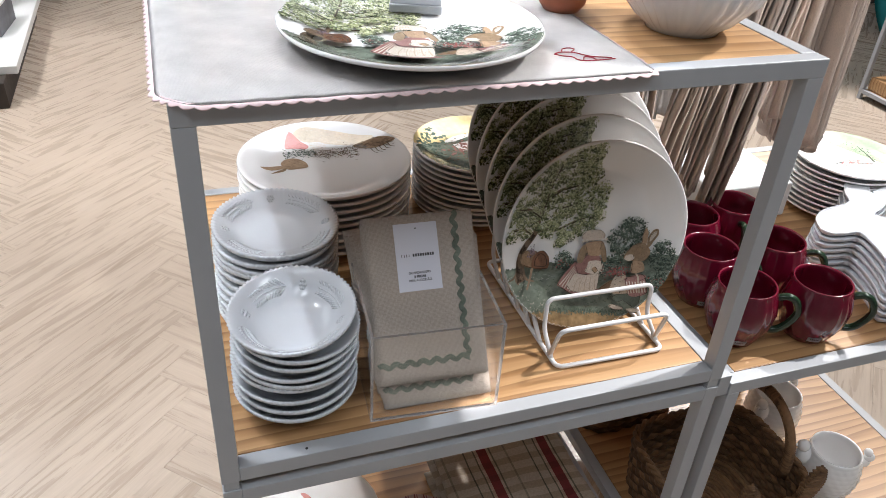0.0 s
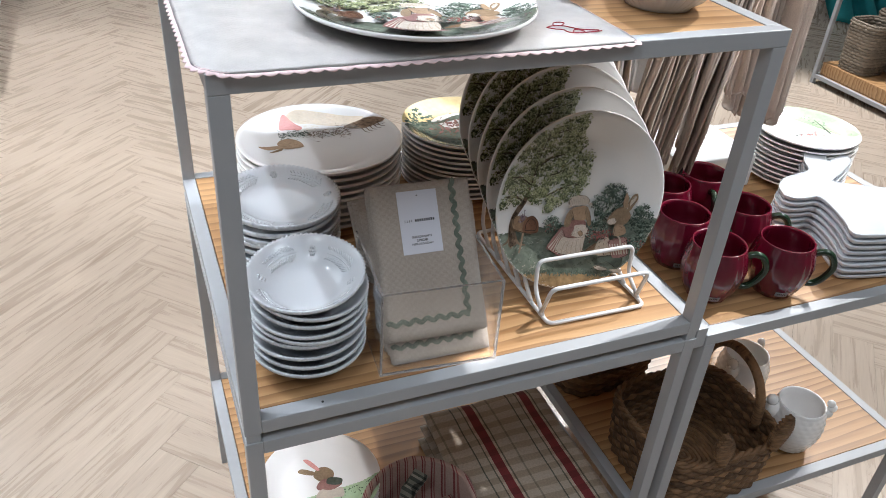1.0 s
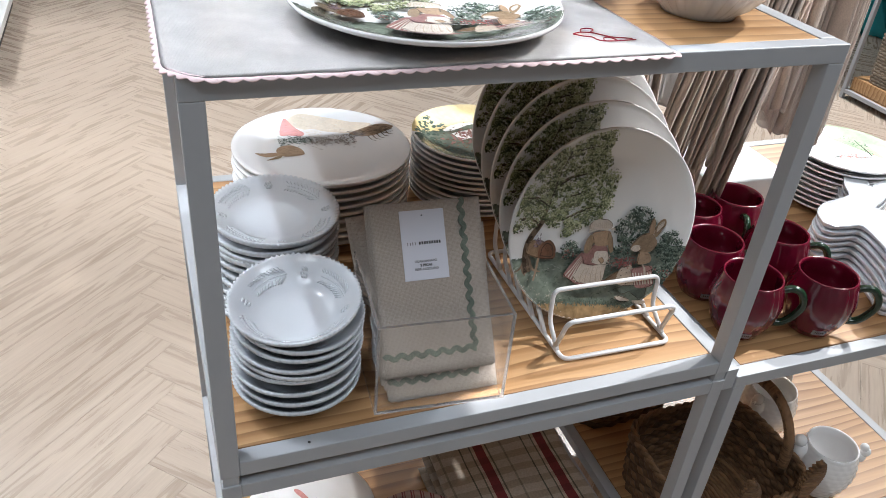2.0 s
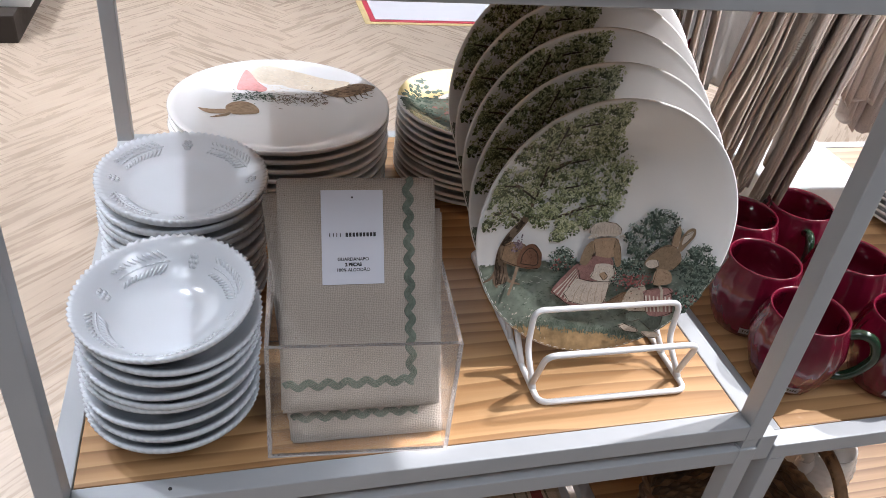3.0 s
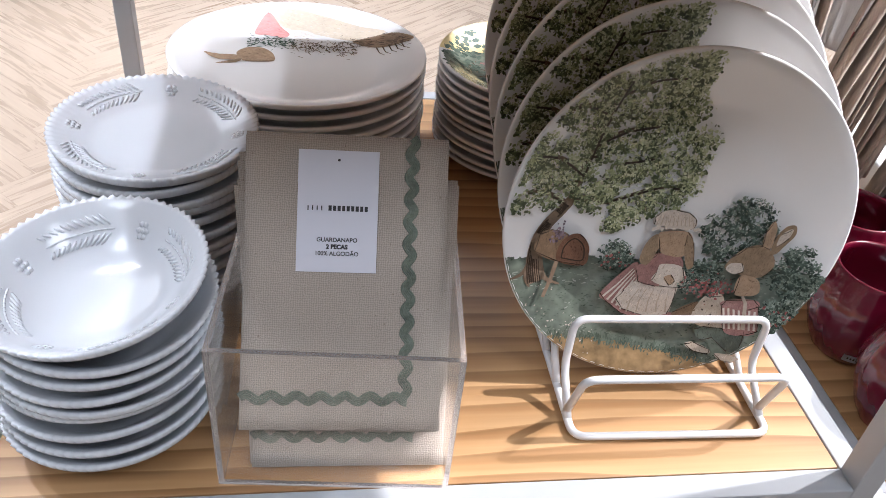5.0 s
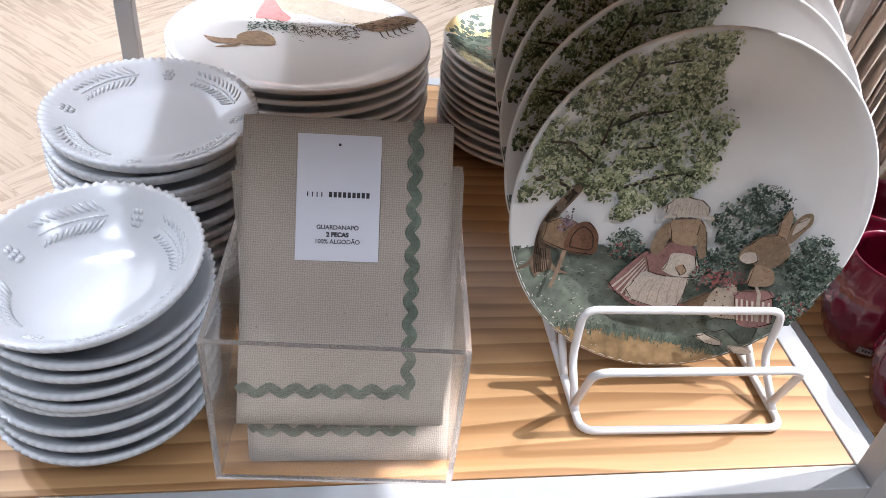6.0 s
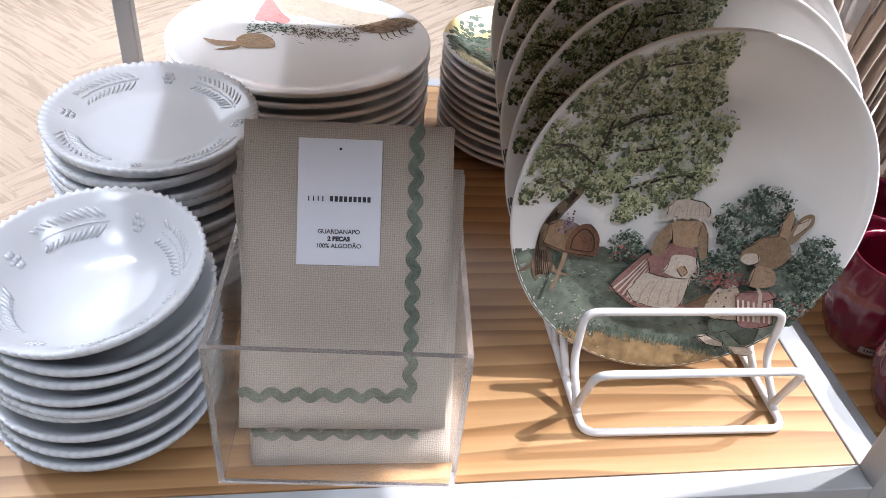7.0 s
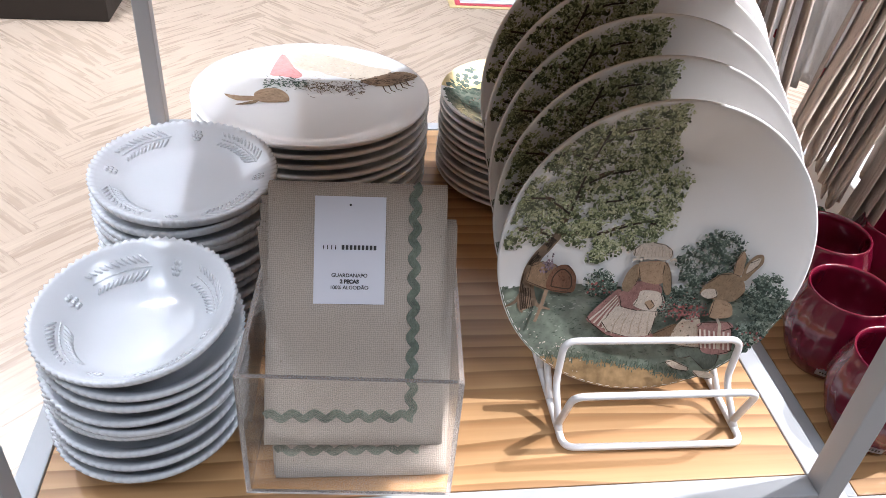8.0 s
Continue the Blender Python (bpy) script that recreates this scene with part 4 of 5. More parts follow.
for k in range(1, 11):
    lean = k / 10
    top = copy_thing(first, pose(0.104 + 0.002 * lean + rnd.uniform(-0.0014, 0.0014), 0.269 + 0.002 * lean + rnd.uniform(-0.0012, 0.0012), ZS + 0.0120 * k,
                                 3.0 * lean + rnd.uniform(-0.5, 0.5), 1.2 * lean + rnd.uniform(-0.5, 0.5), rnd.uniform(0, 360) if k < 10 else 0))
part("relief", relief(SAUCER, RB, 0.80, 4, 0.75), COOLWHITE, top, "embossed leaf sprigs", True, "stuff")

# ---- clear box with linen napkins ----
caddy = thing("acrylic_box", 0.2532, 0.0945, ZS + 0.0005, "clear acrylic box holding linen napkins on the pine shelf", "box", rz=-4.7)
BW, BD, BH, BT = 0.0765, 0.073, 0.1235, 0.0034
for nm, b in (("front_panel", (-BW, -BD, 0, BW, -BD + BT, BH)), ("back_panel", (-BW, BD - BT, 0, BW, BD, BH)),
              ("side_panel", (-BW, -BD + BT, 0, -BW + BT, BD - BT, BH)), ("side_panel", (BW - BT, -BD + BT, 0, BW, BD - BT, BH)),
              ("base_panel", (-BW + BT, -BD + BT, 0, BW - BT, BD - BT, BT))):
    bm = boxed(*b)
    thin = min(range(3), key=lambda i: b[i + 3] - b[i])
    bm.normal_update()
    for f in bm.faces:
        f.material_index = 0 if abs(f.normal[thin]) > 0.5 else 1
    ob = part(nm, bm, [ACRYLIC, ACRYLIC_EDGE], caddy)
    ob.visible_shadow = False

NW, NH = 0.130, 0.192


def cloth_sheet(w, h, thick, seed, wave=0.0012):
    """A folded cloth, lying in x and z, with soft edges and a slightly uneven face."""
    bm = bmesh.new()
    nx, nz = 14, 20
    rows = {}
    for side in (0, 1):
        for i in range(nx + 1):
            for j in range(nz + 1):
                x, z = w * i / nx, h * j / nz
                k = min(1.0, min(i, nx - i) + 0.25, min(j, nz - j) + 0.25)
                bend = wave * noise.noise(Vector((x * 30 + seed * 3.1, z * 22, seed)))
                y = bend + (thick * (0.5 + 0.5 * k) if side else thick * (0.5 - 0.5 * k))
                rows[side, i, j] = bm.verts.new((x, y, z))
    for i in range(nx):
        for j in range(nz):
            bm.faces.new([rows[0, i + a, j + b] for a, b in ((0, 0), (1, 0), (1, 1), (0, 1))])
            bm.faces.new([rows[1, i + a, j + b] for a, b in ((0, 0), (0, 1), (1, 1), (1, 0))])
    rim = [(i, 0) for i in range(nx)] + [(nx, j) for j in range(nz)] + [(i, nz) for i in range(nx, 0, -1)] + [(0, j) for j in range(nz, 0, -1)]
    for a, b in zip(rim, rim[1:] + rim[:1]):
        bm.faces.new((rows[0, *a], rows[1, *a], rows[1, *b], rows[0, *b]))
    bmesh.ops.recalc_face_normals(bm, faces=bm.faces[:])
    return bm


def ric_rac(points_fn, length, wave, amp, half, thick=0.0012):
    """A wavy braid of five cords along a line; points_fn(s, side, height) places it on the cloth."""
    bm = bmesh.new()
    n = int(length / wave * 16)
    prev = None
    w = 2 * math.pi / wave
    for i in range(n + 1):
        s = length * i / n
        off, slope = amp * math.sin(w * s), amp * w * math.cos(w * s)
        d = math.hypot(1, slope)
        row = []
        for j in range(21):
            q = -1 + j / 10
            cord = abs(math.cos(2.5 * math.pi * q))
            row.append(bm.verts.new(points_fn(s - half * q * slope / d, off + half * q / d, thick * (0.45 + 0.55 * cord) * (1 - 0.6 * q ** 6) + 0.0001)))
        if prev:
            for a in range(20):
                bm.faces.new((prev[a], prev[a + 1], row[a + 1], row[a]))
        prev = row
    return bm


napkin_base = pose(0.1858, 0.0395, 0.7628, -34.6, -0.1, -2.9)


def napkin(dx, dy, dz, turn, seed, label, trim=False, thick=0.0034, tall=NH):
    n = thing("napkin", 0, 0, 0, label, "napkin", "linen napkins")
    n.matrix_world = napkin_base @ pose(dx, dy, dz, 0, turn, 0)
    part("folded_cloth", cloth_sheet(NW, tall, thick, seed), LINEN, n, smooth=True)
    if trim:
        part("green_trim", ric_rac(lambda s, o, t: (0.1065 + o, -t - 0.0003, NH - s), NH - 0.0205, 0.0146, 0.0020, 0.0030), GREENTRIM, n, "sage green wavy braid", smooth=True)
        part("green_trim", ric_rac(lambda s, o, t: (s, -t - 0.0003, 0.0215 + o), 0.108, 0.0160, 0.0020, 0.0030), GREENTRIM, n, "sage green wavy braid", smooth=True)
    return n


front = napkin(0, 0, 0, 0, 1, "folded natural linen napkin with green wavy trim and tag", True)
for k in range(1, 5):
    napkin(-0.0006 * k + 0.0012 * (k % 2), 0.0036 * k, -0.0012 * (k % 3), 0.25 * (k % 3 - 1), 1 + k, "folded natural linen napkin pressed behind another")
napkin(0.0065, 0.0195, -0.031, -0.8, 11, "folded natural linen napkin low in the clear box", True)
for k in range(1, 4):
    napkin(0.0075 + 0.0015 * (k % 2), 0.0195 + 0.0036 * k, -0.030 + 0.002 * k, 0.5 * (k % 2), 11 + k, "folded natural linen napkin low in the clear box")
for k in range(12):
    d = 0.024 + 0.0042 * k
    jut = 0.0012 * ((k * 7) % 5)
    napkin(0.0050 - 0.0004 * k + 0.9 * jut, d, 0.69 * d - 0.0465 + 1.6 * jut, -4.4 - 0.45 * (k * 5 % 4), 20 + k, "folded natural linen napkin leaning at the back of the box", thick=0.0019, tall=0.178)

tag = part("paper_tag", boxed(0.0333, -0.0012, NH - 0.0890, 0.0850, -0.0008, NH - 0.0103, 0.0), PAPER, front, "white swing tag with black print")


def words(body, x, z, size, parent, bold=0.0):
    data = bpy.data.curves.new("lettering", "FONT")
    data.body, data.size, data.align_x, data.offset = body, size, "CENTER", bold
    ob = bpy.data.objects.new("lettering", data)
    scene.collection.objects.link(ob)
    me = bpy.data.meshes.new_from_object(ob.evaluated_get(bpy.context.evaluated_depsgraph_get()))
    bpy.data.objects.remove(ob)
    me.materials.clear()
    me.materials.append(INK)
    made = new("lettering", me)
    made.parent = parent
    made.matrix_local = pose(x, -0.0014, z, 90, 0, 0)
    return tagged(made, "black printed words")


words("GUARDANAPO", 0.0592, NH - 0.0692, 0.0038, tag, 0.00009)
words("2 PEÇAS", 0.0592, NH - 0.0737, 0.0038, tag, 0.00024)
words("100% ALGODÃO", 0.0592, NH - 0.0781, 0.0038, tag, 0.00007)
for x0, n, w, tall in ((0.0398, 4, 0.0007, 0.0031), (0.0532, 9, 0.0020, 0.0034)):
    for k in range(n):
        part("print_bar", boxed(x0 + 0.0029 * k, -0.00145, NH - 0.0492, x0 + 0.0029 * k + w, -0.00125, NH - 0.0492 + tall), INK, tag)
# Black disc laid on the card paints the dark of its punched hole.
bm = bmesh.new()
bmesh.ops.create_cone(bm, segments=12, radius1=0.0009, radius2=0.0009, depth=0.0003, cap_ends=True, matrix=pose(0.0592, -0.00135, NH - 0.0165, 90))
part("tag_hole", bm, INK, tag)

# ---- on the top board ----
def tablecloth():
    """A thin cotton cloth with scalloped pink edge; its front corner droops over the frame."""
    t = thing("tablecloth", 0, 0, ZT, "cream cotton tablecloth with pink scalloped edge, spread over the top board", "tablecloth")
    bm = bmesh.new()
    x0, x1, y0, y1, rc = -0.008, 0.435, -0.006, 0.60, 0.035
    nx, ny = 96, 110
    grid = {}

    def place(x, y):
        # round the two front corners
        for cx in (x0 + rc, x1 - 0.012):
            r = rc if cx < 0.2 else 0.012
            if (x < cx) == (cx < 0.2) and y < y0 + r and (abs(x - cx) <= r + 1e-6):
                d = math.hypot(x - cx, y - y0 - r)
                m = max(abs(x - cx), y0 + r - y)
                if d > 1e-6:
                    x, y = cx + (x - cx) * m / d, y0 + r + (y - y0 - r) * m / d
                break
        z = 0.0016 + 0.0012 * (noise.noise(Vector((x * 14, y * 14, 2))) + 0.5 * noise.noise(Vector((x * 45, y * 45, 5))) + 1)
        edge = max(0.0, min(x - x0, y - y0, x1 - x))
        z -= 0.0022 * math.exp(-edge / 0.006)
        return x, y, z

    def scallop(s):
        return 0.0032 * abs(math.sin(s * math.pi / 0.0135))

    for i in range(nx + 1):
        for j in range(ny + 1):
            grid[i, j] = bm.verts.new(place(x0 + (x1 - x0) * i / nx, y0 + (y1 - y0) * j / ny))
    for i in range(nx):
        for j in range(ny):
            bm.faces.new((grid[i, j], grid[i + 1, j], grid[i + 1, j + 1], grid[i, j + 1]))
    bmesh.ops.solidify(bm, geom=bm.faces[:], thickness=0.0009)
    part("cloth", bm, CLOTHWHITE, t, smooth=True)
    bm = bmesh.new()
    path = []
    for k in range(900):
        s = k / 900 * (y1 - y0 + x1 - x0 + y1 - y0)
        if s < y1 - y0:
            p, nrm = (x0, y1 - s), (-1, 0)
        elif s < y1 - y0 + x1 - x0:
            p, nrm = (x0 + s - (y1 - y0), y0), (0, -1)
        else:
            p, nrm = (x1, y0 + s - (y1 - y0) - (x1 - x0)), (1, 0)
        x, y, z = place(*p)
        if abs(x - p[0]) + abs(y - p[1]) > 1e-5:
            d = Vector((x - (x0 + rc if x < 0.2 else x1 - 0.012), y - (y0 + (rc if x < 0.2 else 0.012)), 0)).normalized()
            nrm = (d.x, d.y)
        path.append((s, Vector((x, y, z)), Vector((*nrm, 0))))
    prev = None
    for s, p, n in path:
        o = 0.0022 + scallop(s)
        row = [bm.verts.new(p + n * q + Vector((0, 0, h))) for q, h in ((-0.0035, -0.0004), (-0.002, 0.0004), (o, 0.0001 - 0.35 * o), (o, -0.0007 - 0.35 * o), (-0.001, -0.0006))]
        if prev:
            for a in range(4):
                bm.faces.new((prev[a], prev[a + 1], row[a + 1], row[a]))
        prev = row
    part("scalloped_edge", bm, PINK, t, "pink scalloped edging", smooth=True)
    # dark red outline stitched near the front edge
    bm = bmesh.new()
    lines = ([(0.352, 0.048), (0.360, 0.052), (0.372, 0.050), (0.378, 0.044), (0.386, 0.036), (0.398, 0.032), (0.404, 0.030)],
             [(0.352, 0.048), (0.358, 0.042), (0.366, 0.038), (0.368, 0.030), (0.376, 0.026), (0.392, 0.026), (0.406, 0.027)],
             [(0.362, 0.052), (0.366, 0.060), (0.374, 0.062), (0.378, 0.058), (0.372, 0.052)],
             [(0.374, 0.030), (0.378, 0.036), (0.384, 0.034), (0.386, 0.028)])
    for line in lines:
        tube(bm, [(a, b, 0.0042) for a, b in smooth_path(line)], 0.0006, 5)
    part("stitched_outline", bm, THREAD, t, "dark red stitched outline")
    return t


tablecloth()
sign = thing("sign_holder", 0.252, 0.172, ZT + 0.012, "small white price sign on a grey block, standing on the plate", "sign", rz=-20)
part("block", boxed(-0.027, -0.008, 0.0, 0.027, 0.012, 0.008, 0.001), STEEL, sign, "grey metal base")
part("card", boxed(-0.026, -0.004, 0.008, 0.026, -0.001, 0.075, 0.0005), PAPER, sign, "white card")
pot = thing("small_vase", 0.428, 0.190, ZT + 0.003, "small terracotta vase with a dark band on the tablecloth", "vase")
part("vase_body", lathe([(0, 0.0), (0.020, 0.0), (0.026, 0.008), (0.030, 0.03), (0.026, 0.055), (0.019, 0.075), (0.022, 0.085), (0.019, 0.085), (0.016, 0.075), (0.02, 0.03), (0, 0.008)], 40), TERRA, pot, smooth=True)
part("dark_band", lathe([(0.0295, 0.022), (0.0312, 0.026), (0.0312, 0.034), (0.0298, 0.038)], 40), GREENGLAZE, pot, smooth=True)


def ribbed(i, a):
    return (0.0016 * math.cos(a * 36), 0.0) if 3 <= i <= 7 else (0.0, 0.0)


serving = thing("serving_bowl", 0.540, 0.118, ZT, "white ribbed ceramic serving bowl on the pine top", "bowl")
part("bowl_body", lathe([(0, 0.0), (0.040, 0.0), (0.042, 0.004), (0.052, 0.012), (0.074, 0.036), (0.088, 0.066), (0.093, 0.092), (0.095, 0.100), (0.092, 0.102), (0.089, 0.098), (0.083, 0.066), (0.068, 0.038), (0.040, 0.012), (0, 0.008)], 144, ribbed), COOLWHITE, serving, smooth=True)

# ---- mugs on the right-hand top ----
ZR = ZLOW


def mug(x, y, turn, label):
    m = thing("mug", x, y, ZR, label, "mug", "burgundy mugs", rz=turn)
    S = 0.93

    def lumps(i, a):
        if not 2 <= i <= 9:
            return 0.0, 0.0
        return 0.0012 * noise.noise(Vector((4 * math.cos(a), 4 * math.sin(a), i * 0.9))) - 0.0015 * max(0.0, math.cos(a * 11 + (i % 2) * math.pi)) ** 2, 0.0

    part("mug_body", lathe([(S * r, 0.93 * z) for r, z in ((0, 0.0), (0.030, 0.0), (0.034, 0.003), (0.0400, 0.014), (0.047, 0.030), (0.0515, 0.046), (0.0530, 0.060), (0.0515, 0.074), (0.0478, 0.088), (0.0445, 0.097), (0.0438, 0.101), (0.0425, 0.102), (0.0405, 0.100), (0.0405, 0.094), (0.046, 0.074), (0.049, 0.055), (0.045, 0.028), (0.032, 0.008), (0, 0.006))], 90, lumps), RED, m, smooth=True)
    bm = bmesh.new()
    tube(bm, smooth_path([(0.044, 0, 0.078), (0.056, 0, 0.083), (0.068, 0, 0.078), (0.075, 0, 0.060), (0.068, 0, 0.040), (0.056, 0, 0.026), (0.040, 0, 0.022)], 5), 0.0054, 10)
    part("handle", bm, GREENGLAZE, m, "dark green glazed handle", smooth=True)
    bm = bmesh.new()
    n = 12
    rows = []
    for k in range(n + 1):
        a = -2.25 - radians(turn) + 0.5 * (k / n)
        rows.append([bm.verts.new((r * math.cos(a), r * math.sin(a), z)) for r, z in ((0.0405, 0.0205), (0.0368, 0.0105))])
    for a, b in zip(rows, rows[1:]):
        bm.faces.new((a[0], a[1], b[1], b[0]))
    bmesh.ops.solidify(bm, geom=bm.faces[:], thickness=0.0004)
    st = part("price_sticker", bm, PAPER, m, "white paper sticker", smooth=True)
    bm = bmesh.new()
    for k in range(5):
        a = -2.16 - radians(turn) + 0.065 * k
        r0, r1 = 0.0395, 0.0385
        q = [bm.verts.new((r * math.cos(b), r * math.sin(b), z)) for r, z, b in ((r0 + 0.0009, 0.0180, a), (r0 + 0.0009, 0.0180, a + 0.035), (r1 + 0.0009, 0.0150, a + 0.035), (r1 + 0.0009, 0.0150, a))]
        bm.faces.new(q)
    part("print_bar", bm, INK, st, kind="stuff")
    return m


for x, y, turn, extra in ((0.729, 0.182, -36, "beside the rack"), (0.724, 0.090, -34, "near the post"), (0.836, 0.068, -38, "at the front"),
                          (0.851, 0.289, -112, "handle to the front"), (0.846, 0.177, -38, "amid the group"), (0.760, 0.276, 70, "behind the rack")):
    mug(x, y, turn, "glossy burgundy mug with dark green handle, " + extra)

# stacked plates with blossom print
RR = 0.100
first = plain_plate(1.166, 0.382, ZR, RR, "white side plate with dark rim line, in a stack", "stacked blossom plates")
top = stack(first, 10, 0.0098, 14)
top.rotation_euler = (0, 0, 0)
pr = Print(RR, 21)
bm = bmesh.new()
pr.field(bm, lambda u, v: u > 0.36 - 0.4 * (v - 0.2) and v > -0.6)
part("green_print", bm, P_GREEN, top, smooth=True)
bm = bmesh.new()
for _ in range(90):
    pr.dab(bm, pr.rnd.gauss(0.05, 0.22), -0.12 + pr.rnd.gauss(0, 0.07), pr.rnd.uniform(0.012, 0.035), 0.6)
part("blossom_print", bm, P_PINK, top, kind="stuff")
bm = bmesh.new()
pr.strip(bm, smooth_path([(-0.35, -0.1), (-0.1, -0.08), (0.15, -0.2), (0.4, -0.25)]), 0.012, 0.006)
pr.strip(bm, smooth_path([(0.45, -0.2), (0.55, 0.1), (0.6, 0.4)]), 0.02, 0.006)
for _ in range(40):
    pr.dab(bm, pr.rnd.gauss(0.55, 0.1), pr.rnd.gauss(0.2, 0.25), pr.rnd.uniform(0.012, 0.03), 0.4)
part("branch_print", bm, P_OLIVE, top, kind="stuff")

# stacked dishes with a head, two ears and a round body in outline
OUT = [(0.940, 0.192), (0.955, 0.222), (0.985, 0.243), (1.020, 0.250), (1.055, 0.258), (1.075, 0.290), (1.105, 0.320), (1.135, 0.328), (1.143, 0.308), (1.120, 0.276), (1.135, 0.280), (1.165, 0.286),
       (1.172, 0.270), (1.145, 0.250), (1.100, 0.226), (1.068, 0.210), (1.090, 0.192), (1.140, 0.165), (1.200, 0.140), (1.222, 0.095), (1.190, 0.045), (1.110, 0.025), (1.030, 0.035), (0.970, 0.050), (0.962, 0.066), (0.975, 0.090), (0.990, 0.130), (0.997, 0.168), (0.975, 0.172), (0.950, 0.178)]


def shaped_dish(z, label):
    d = thing("shaped_dish", 1.04, 0.14, z, label, "serving dish", "stacked shaped dishes")
    fine = smooth_path(OUT + OUT[:1], 3)[:-1]
    area = sum(a[0] * b[1] - b[0] * a[1] for a, b in zip(fine, fine[1:] + fine[:1]))
    bm = bmesh.new()
    n = len(fine)
    rings = []
    for inset, zz in ((0.0055, 0.0), (0.0015, 0.0035), (0.0, 0.0078), (0.0004, 0.0092), (0.0018, 0.0098), (0.0034, 0.0086)):
        ring = []
        for i, p in enumerate(fine):
            a, b = fine[i - 1], fine[(i + 1) % n]
            t = Vector((b[0] - a[0], b[1] - a[1])).normalized()
            nrm = Vector((-t.y, t.x)) * (1 if area > 0 else -1)
            ring.append(bm.verts.new((p[0] - 1.04 + nrm.x * inset, p[1] - 0.14 + nrm.y * inset, zz)))
        rings.append(ring)
    for a, b in zip(rings, rings[1:]):
        for i in range(n):
            bm.faces.new((a[i], a[(i + 1) % n], b[(i + 1) % n], b[i]))
    for ring in (rings[0][::-1], rings[-1]):
        f = bm.faces.new(ring)
        bmesh.ops.triangulate(bm, faces=[f])
    bmesh.ops.recalc_face_normals(bm, faces=bm.faces[:])
    part("dish_body", bm, COOLWHITE, d, smooth=False)
    return d


first = shaped_dish(ZR, "white ceramic dish with two ear shapes, in a stack")
rnd = random.Random(31)
for k in range(1, 8):
    copy_thing(first, pose(1.04 + rnd.uniform(-0.002, 0.002), 0.14 + rnd.uniform(-0.002, 0.002), ZR + 0.0112 * k, 0, 0, rnd.uniform(-0.6, 0.6)))

# white riser under the hanging linens
riser = thing("display_riser", 0.955, 0.44, ZR, "white lacquered riser block behind the mugs", "display riser")
bm = boxed(-0.085, -0.075, 0, 0.085, 0.075, 0.068, 0.003)
part("block", bm, OFFWHITE, riser)
orn = thing("figurine", 1.255, 0.215, ZR, "small cream figurine with two upright ears, plain", "figurine")
bm = bmesh.new()
blob(bm, (0, 0, 0.022), 0.013, 0.012, 0.022, sub=2)
blob(bm, (-0.004, -0.002, 0.052), 0.011, 0.011, 0.012, sub=2)
blob(bm, (-0.012, 0, 0.078), 0.0035, 0.0025, 0.018, 0, -0.4, 2)
blob(bm, (0.006, 0, 0.078), 0.0035, 0.0025, 0.018, 0, 0.35, 2)
orn_mesh = mesh_of("figurine", bm, P_CREAM)
bpy.data.objects.remove(orn)
orn = tagged(new("figurine", orn_mesh), "small cream figurine with two upright ears", "figurine")
orn.matrix_world = pose(1.255, 0.215, ZR)

# hanging linens on a rail
rail = thing("garment_rail", 0.98, 0.37, 0, "grey steel rail carrying folded hanging linens", "rail")
bm = bmesh.new()
tube(bm, rounded([(0.31, 0, CEIL), (0.31, 0, 1.42), (-0.36, 0, 1.42), (-0.36, 0, CEIL)], 0.03, 6), 0.008, 12)
part("rail_tube", bm, STEEL, rail, smooth=True)


def hanging_linen(x, y, w, z_low, turn, layers, seed, label, step=0.0, lean=0.0):
    """A hank of pleated cloth that hangs over the rail, its lower edges at slightly different heights."""
    h = thing("hanging_linen", x, y, 0, label, "table linen", "hanging linens", rz=turn)
    rnd = random.Random(seed)
    slant = math.tan(radians(lean))
    for k in range(layers):
        x0 = -w / 2 + w * k / layers
        wide = w / layers * rnd.choice((0.75, 0.9, 1.05, 1.2, 1.6))
        low = z_low + step * k + rnd.uniform(0.0, 0.02)
        top = 1.42
        bm = bmesh.new()
        nz = 26
        depth = rnd.uniform(0.02, 0.05)
        rows = []
        ph, push = rnd.uniform(0, 6.28), rnd.uniform(-0.014, 0.014)
        for j in range(nz + 1):
            t = j / nz
            z = low + (top - low) * t
            squeeze = 1 - 0.55 * t ** 3
            sway = 0.004 * math.sin(5 * t + ph) + 0.003 * noise.noise(Vector((k * 1.7, z * 9, seed)))
            ring = []
            m = 10
            for i in range(m):
                a = 2 * math.pi * i / m
                xx = (x0 + wide / 2) * (0.55 + 0.45 * squeeze) + slant * (z - 0.8) + sway + 0.5 * wide * math.cos(a) * (0.92 + 0.12 * noise.noise(Vector((z * 30, i, k))))
                yy = 0.5 * depth * math.sin(a) * squeeze + push + 0.008 * math.sin(k * 2.4 + 2 * t)
                ring.append(bm.verts.new((xx, yy, z + (0.010 * math.sin(a * 1.0 + ph) * (1 - t)))))
            rows.append(ring)
        for a, b in zip(rows, rows[1:]):
            for i in range(m):
                bm.faces.new((a[i], a[(i + 1) % m], b[(i + 1) % m], b[i]))
        bm.faces.new(rows[0][::-1])
        bm.faces.new(rows[-1])
        part("pleat", bm, LINEN_HANG, h, smooth=True)
    return h


hanging_linen(0.690, 0.40, 0.08, 0.86, -26, 14, 1, "taupe linen napkins hanging behind the plate rack", -0.003, -3.0)
hanging_linen(0.790, 0.355, 0.135, 0.855, -30, 22, 2, "taupe linen napkins hanging in a long pleated hank", -0.0075, 7.0)
hanging_linen(0.862, 0.36, 0.060, 0.79, -30, 9, 6, "taupe linen napkins hanging in a narrow hank", 0.002, 3.0)
